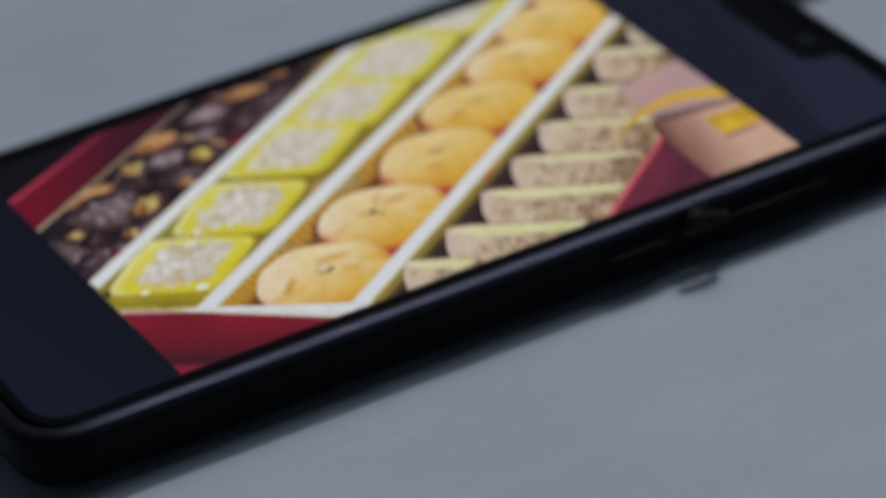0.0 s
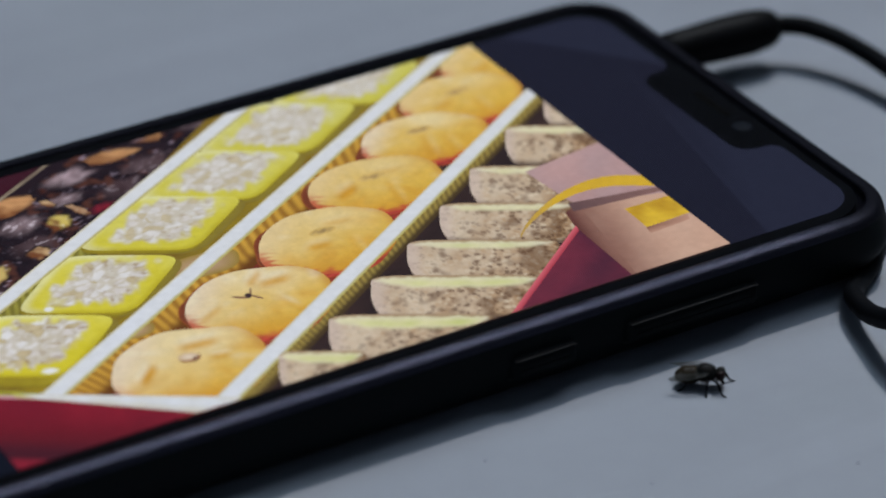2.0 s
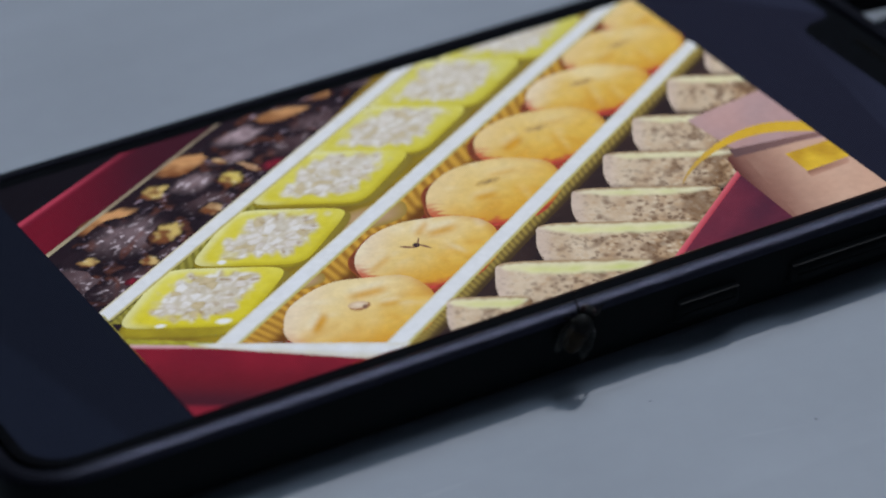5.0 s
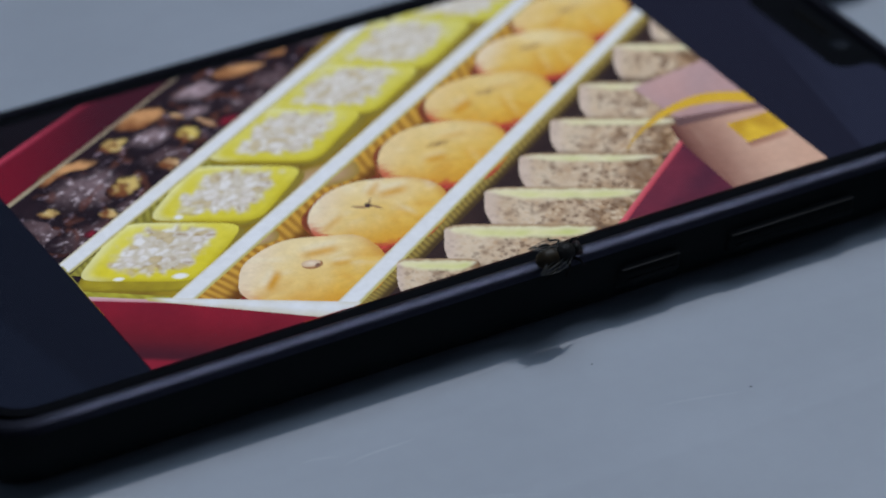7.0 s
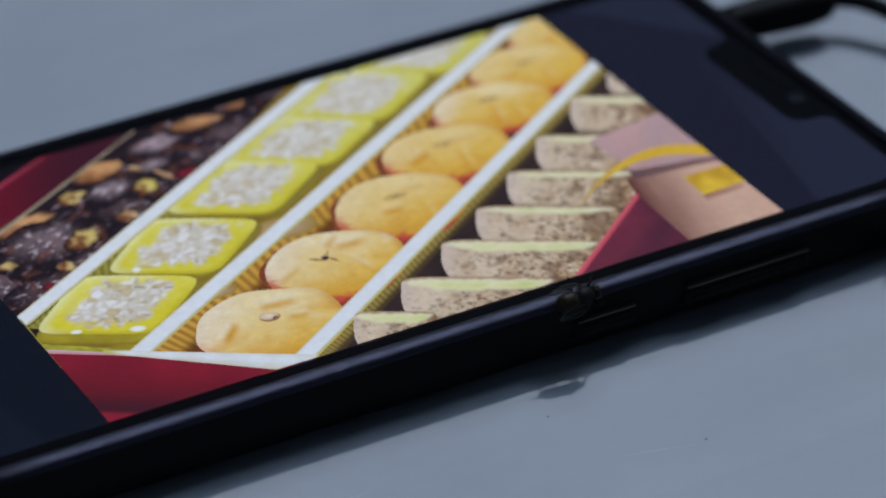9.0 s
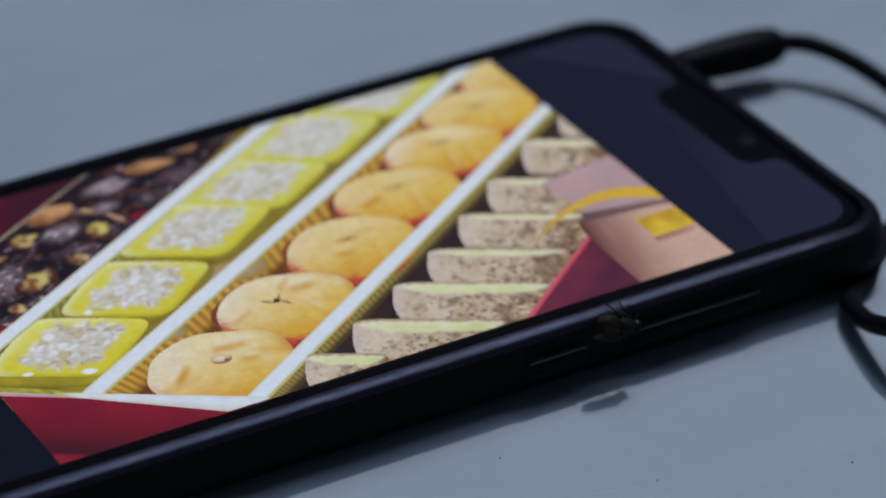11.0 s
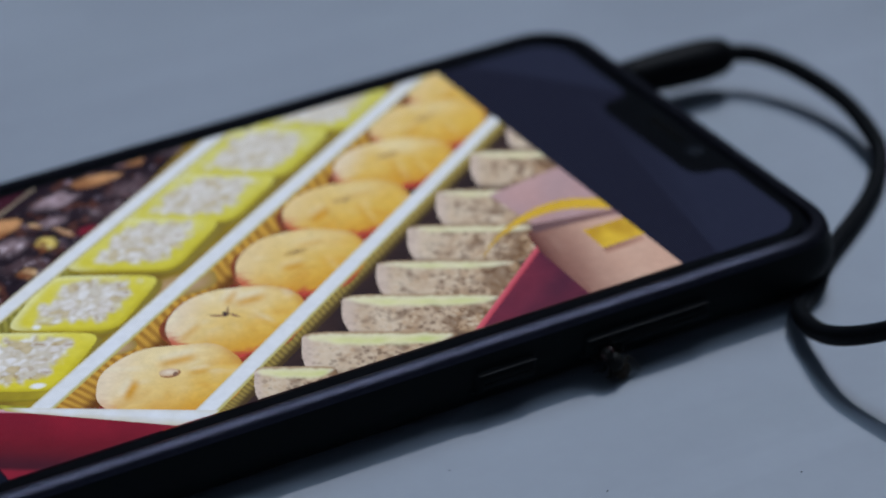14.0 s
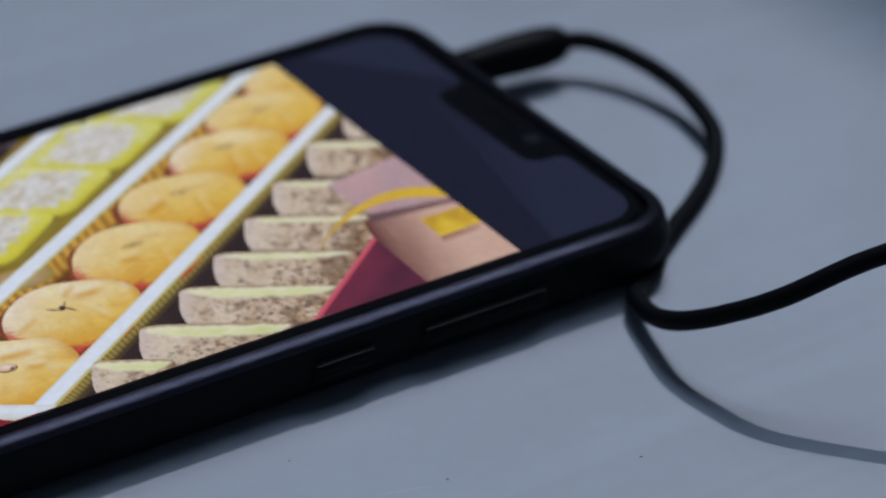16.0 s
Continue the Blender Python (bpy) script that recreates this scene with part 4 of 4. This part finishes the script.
def build_fly():
    f = new("housefly")
    tagged(f, "small dark housefly with folded clear wings, walking about the phone", "fly")
    def mm(*p):
        return Vector(p) * MM
    thorax = ball(mm(0.5, 0, 2.0), mm(1.5, 1.3, 1.25), 22, 14)
    part("thorax", thorax, M_THORAX, f, "grey-black bristly thorax")
    ab = ball(mm(-1.75, 0, 1.6), mm(1.85, 1.35, 1.2), 22, 14, Matrix.Rotation(radians(-8), 4, "Y"))
    for v in ab.verts:
        v.co.z += 0.05 * MM * math.sin(v.co.x / MM * 4.4)
    part("abdomen", ab, M_ABDOMEN, f, "brown striped abdomen")
    head = part("head", ball(mm(2.3, 0, 1.85), mm(0.75, 1.0, 0.92), 18, 12), M_THORAX, f)
    for s in (1, -1):
        part("eye", ball(mm(2.4, 0.62 * s, 1.95), mm(0.6, 0.45, 0.68), 16, 10), M_EYE, head, "dark red compound eye")
        part("antenna", tube([mm(2.9, 0.15 * s, 2.0), mm(3.15, 0.2 * s, 1.9), mm(3.25, 0.25 * s, 1.6)], 0.06 * MM, 6), M_LEGS, head)
    part("proboscis", tube([mm(2.5, 0, 1.2), mm(2.6, 0, 0.8), mm(2.7, 0, 0.45)], lambda t: (0.16 + 0.08 * t) * MM, 8), M_LEGS, head)
    for s in (1, -1):
        for hip, knee, ankle, toe in (((1.3, 0.6, 1.3), (2.3, 1.5, 1.6), (3.1, 1.9, 0.35), (3.8, 2.1, 0.06)),
                                      ((0.5, 0.8, 1.2), (0.5, 1.9, 1.7), (0.2, 2.5, 0.35), (0.1, 3.0, 0.06)),
                                      ((-0.3, 0.7, 1.2), (-1.3, 1.7, 1.7), (-2.1, 2.1, 0.35), (-2.7, 2.4, 0.06))):
            root = mm(hip[0], hip[1] * s, hip[2])
            path = smooth_path([mm(p[0], p[1] * s, p[2]) - root for p in (hip, knee, ankle, toe)], 5)
            leg = part("leg", tube(path, lambda t: (0.22 - 0.12 * t) * MM, 6), M_LEGS, f)
            leg.location = root
            LEGS.append((leg, root, s))
        bm = bmesh.new()
        rows = []
        for i in range(13):
            t = i / 12
            cx, cy = 0.6 - 4.7 * t, (0.7 + 1.3 * t) * s
            w = 1.05 * math.sin(math.pi * min(1, 0.08 + 0.92 * t) ** 0.75) + 0.08
            z = 2.65 - 0.75 * t
            rows.append([bm.verts.new(mm(cx + 0.25 * k, cy + w * k * s * 0.9, z + 0.06 * math.cos(k * 9) - 0.12 * k)) for k in (-1, -0.6, -0.2, 0.2, 0.6, 1)])
        for a, b in zip(rows, rows[1:]):
            for i in range(5):
                bm.faces.new((a[i], a[i + 1], b[i + 1], b[i]))
        bmesh.ops.recalc_face_normals(bm, faces=bm.faces)
        ret = bmesh.ops.extrude_face_region(bm, geom=list(bm.faces))
        for v in [g for g in ret["geom"] if isinstance(g, bmesh.types.BMVert)]:
            v.co.z += 0.02 * MM
        wing = part("wing", bm, M_WING, f, "clear folded wing")
        for k in (-0.98, -0.5, 0.0, 0.5, 0.98):
            vein = [mm(0.6 - 4.5 * t + 0.25 * k, ((0.7 + 1.3 * t) + 0.9 * k * (1.05 * math.sin(math.pi * min(1, 0.08 + 0.92 * t) ** 0.75) + 0.08)) * s, 2.69 - 0.75 * t - 0.12 * k) for t in [i / 8 for i in range(9)]]
            part("wing_vein", tube(vein, 0.035 * MM, 5), M_VEIN, wing)
    return f


fly = build_fly()

# seconds, place of the feet in mm, turn in degrees
FLY = [
    (0, 30.7, -39.0, 8.6, 90, 15, 0),
    (0.3, 30.0, -39.0, 6.6, 90, 14, 0),
    (0.5, 33.9, -39.0, 3.6, 90, 13, 0),
    (1, 34.6, -39.0, 4.2, 90, 13, 0),
    (1.5, 36.1, -39.0, 3.9, 90, 18, 0),
    (1.7, 36.2, -40.4, 0.8, 33, 32, -39),
    (1.8, 35.6, -42.9, 0.0, -0, -0, -48),
    (1.9, 37.4, -46.7, 0.0, -0, -0, -37),
    (2, 37.9, -47.5, 0.0, -0, -0, -37),
    (2.05, 35.9, -50.0, 0.0, 0, -0, -82),
    (2.1, 33.9, -52.6, 0.0, 0, -0, -126),
    (2.2, 26.1, -57.7, 0.0, 0, -0, -141),
    (2.3, 19.6, -59.1, 0.0, 0, -0, -165),
    (2.4, 12.4, -56.7, 0.0, 0, -0, 176),
    (2.5, 2.7, -57.6, 0.0, 0, -0, 176),
    (2.6, -3.9, -57.7, 0.0, 0, -0, 162),
    (2.8, -5.9, -60.2, 0.0, 0, -0, 157),
    (2.9, -3.8, -55.5, 0.0, 0, -0, 147),
    (3, -3.4, -49.0, 0.0, 0, -0, 137),
    (3.1, -2.5, -47.9, 0.0, 0, -0, 93),
    (3.2, -0.3, -41.6, 0.4, -4, -45, 96),
    (3.3, 0.2, -39.0, 2.2, -90, -78, 180),
    (3.4, 0.0, -39.0, 6.6, -90, -82, 180),
    (3.6, 0.1, -39.0, 6.5, -90, -82, 180),
    (4, -0.1, -39.0, 5.6, 90, -87, 0),
    (4.2, -1.0, -39.0, 6.2, 90, -81, 0),
    (5.25, 1.2, -38.0, 8.8, 51, -39, 14),
    (6.3, 3.4, -37.1, 11.4, 30, 1, -2),
    (6.5, 3.5, -37.3, 11.2, 30, 1, -1),
    (7, 5.9, -38.0, 10.8, 40, 0, 1),
    (7.5, 7.5, -38.3, 10.6, 56, -1, 2),
    (8, 9.4, -38.5, 10.2, 58, -4, 4),
    (8.5, 10.4, -38.5, 10.2, 58, -4, 4),
    (9, 15.0, -38.5, 10.2, 58, -2, 3),
    (9.2, 15.4, -38.5, 10.2, 58, -2, 3),
    (11.3, 30.2, -39.0, 8.7, 90, 23, 0),
    (11.6, 31.3, -39.0, 7.7, 90, 18, 0),
    (12, 33.4, -39.0, 7.5, 90, 18, 0),
    (12.5, 35.2, -39.0, 6.5, 90, 18, 0),
    (13, 35.8, -39.0, 6.2, 90, 18, 0),
    (13.3, 36.8, -39.0, 4.9, 90, 27, 0),
    (13.5, 36.3, -39.0, 4.8, 90, 12, 0),
    (13.6, 36.4, -39.0, 4.6, 90, -35, 0),
    (13.7, 36.3, -39.0, 4.2, 90, -85, 0),
    (13.8, 35.8, -39.0, 3.0, 90, -122, 0),
    (14, 35.7, -39.0, 2.9, 90, -125, 0),
    (14.1, 36.0, -39.2, 3.0, 70, -50, -20),
    (14.2, 35.7, -39.7, 1.5, 17, 42, -66),
    (14.3, 35.9, -42.8, 0.0, -0, -0, -53),
    (14.4, 37.3, -45.8, 0.0, -0, -0, -43),
    (14.5, 37.9, -46.7, 0.0, -0, -0, -32),
    (14.6, 41.9, -46.8, 0.0, 0, -0, 24),
    (14.8, 42.1, -46.5, 0.0, 0, -0, 24),
    (14.9, 44.5, -49.7, 0.0, -0, -0, -22),
    (15, 48.2, -55.1, 0.0, -0, -0, -33),
    (15.1, 49.2, -56.8, 0.0, -0, -0, -31),
    (15.2, 53.7, -64.5, 0.0, -0, -0, -63),
    (15.3, 55.3, -73.2, 0.0, -0, -0, -77),
    (15.4, 54.8, -83.4, 0.0, -0, -0, -87),
    (15.5, 56.0, -89.4, 0.0, -0, -0, -82),
    (15.7, 58.1, -105.6, 0.0, -0, -0, -83),
    (16, 57.9, -122.3, 0.0, -0, -0, -83),
]


def stride(t):
    """How fast the feet go at t, 0..1."""
    for a, b in zip(FLY, FLY[1:]):
        if a[0] <= t < b[0]:
            return min(1.0, math.dist(a[1:4], b[1:4]) / (b[0] - a[0]) / 25)
    return 0.0


def motions():
    # tripod gait: three legs swing forward while three swing back
    for i, (leg, root, s) in enumerate(LEGS):
        rows = []
        for step in range(161):
            t = step / 10
            angle = 16 * stride(t) * s * (1 if (i + step) % 2 else -1)
            rows.append((t, pose(*root, 0, 0, angle)))
        walk(leg, rows)
    walk(fly, [(t, pose(x * MM, y * MM, z * MM, rx, ry, rz)) for t, x, y, z, rx, ry, rz in FLY])


motions()
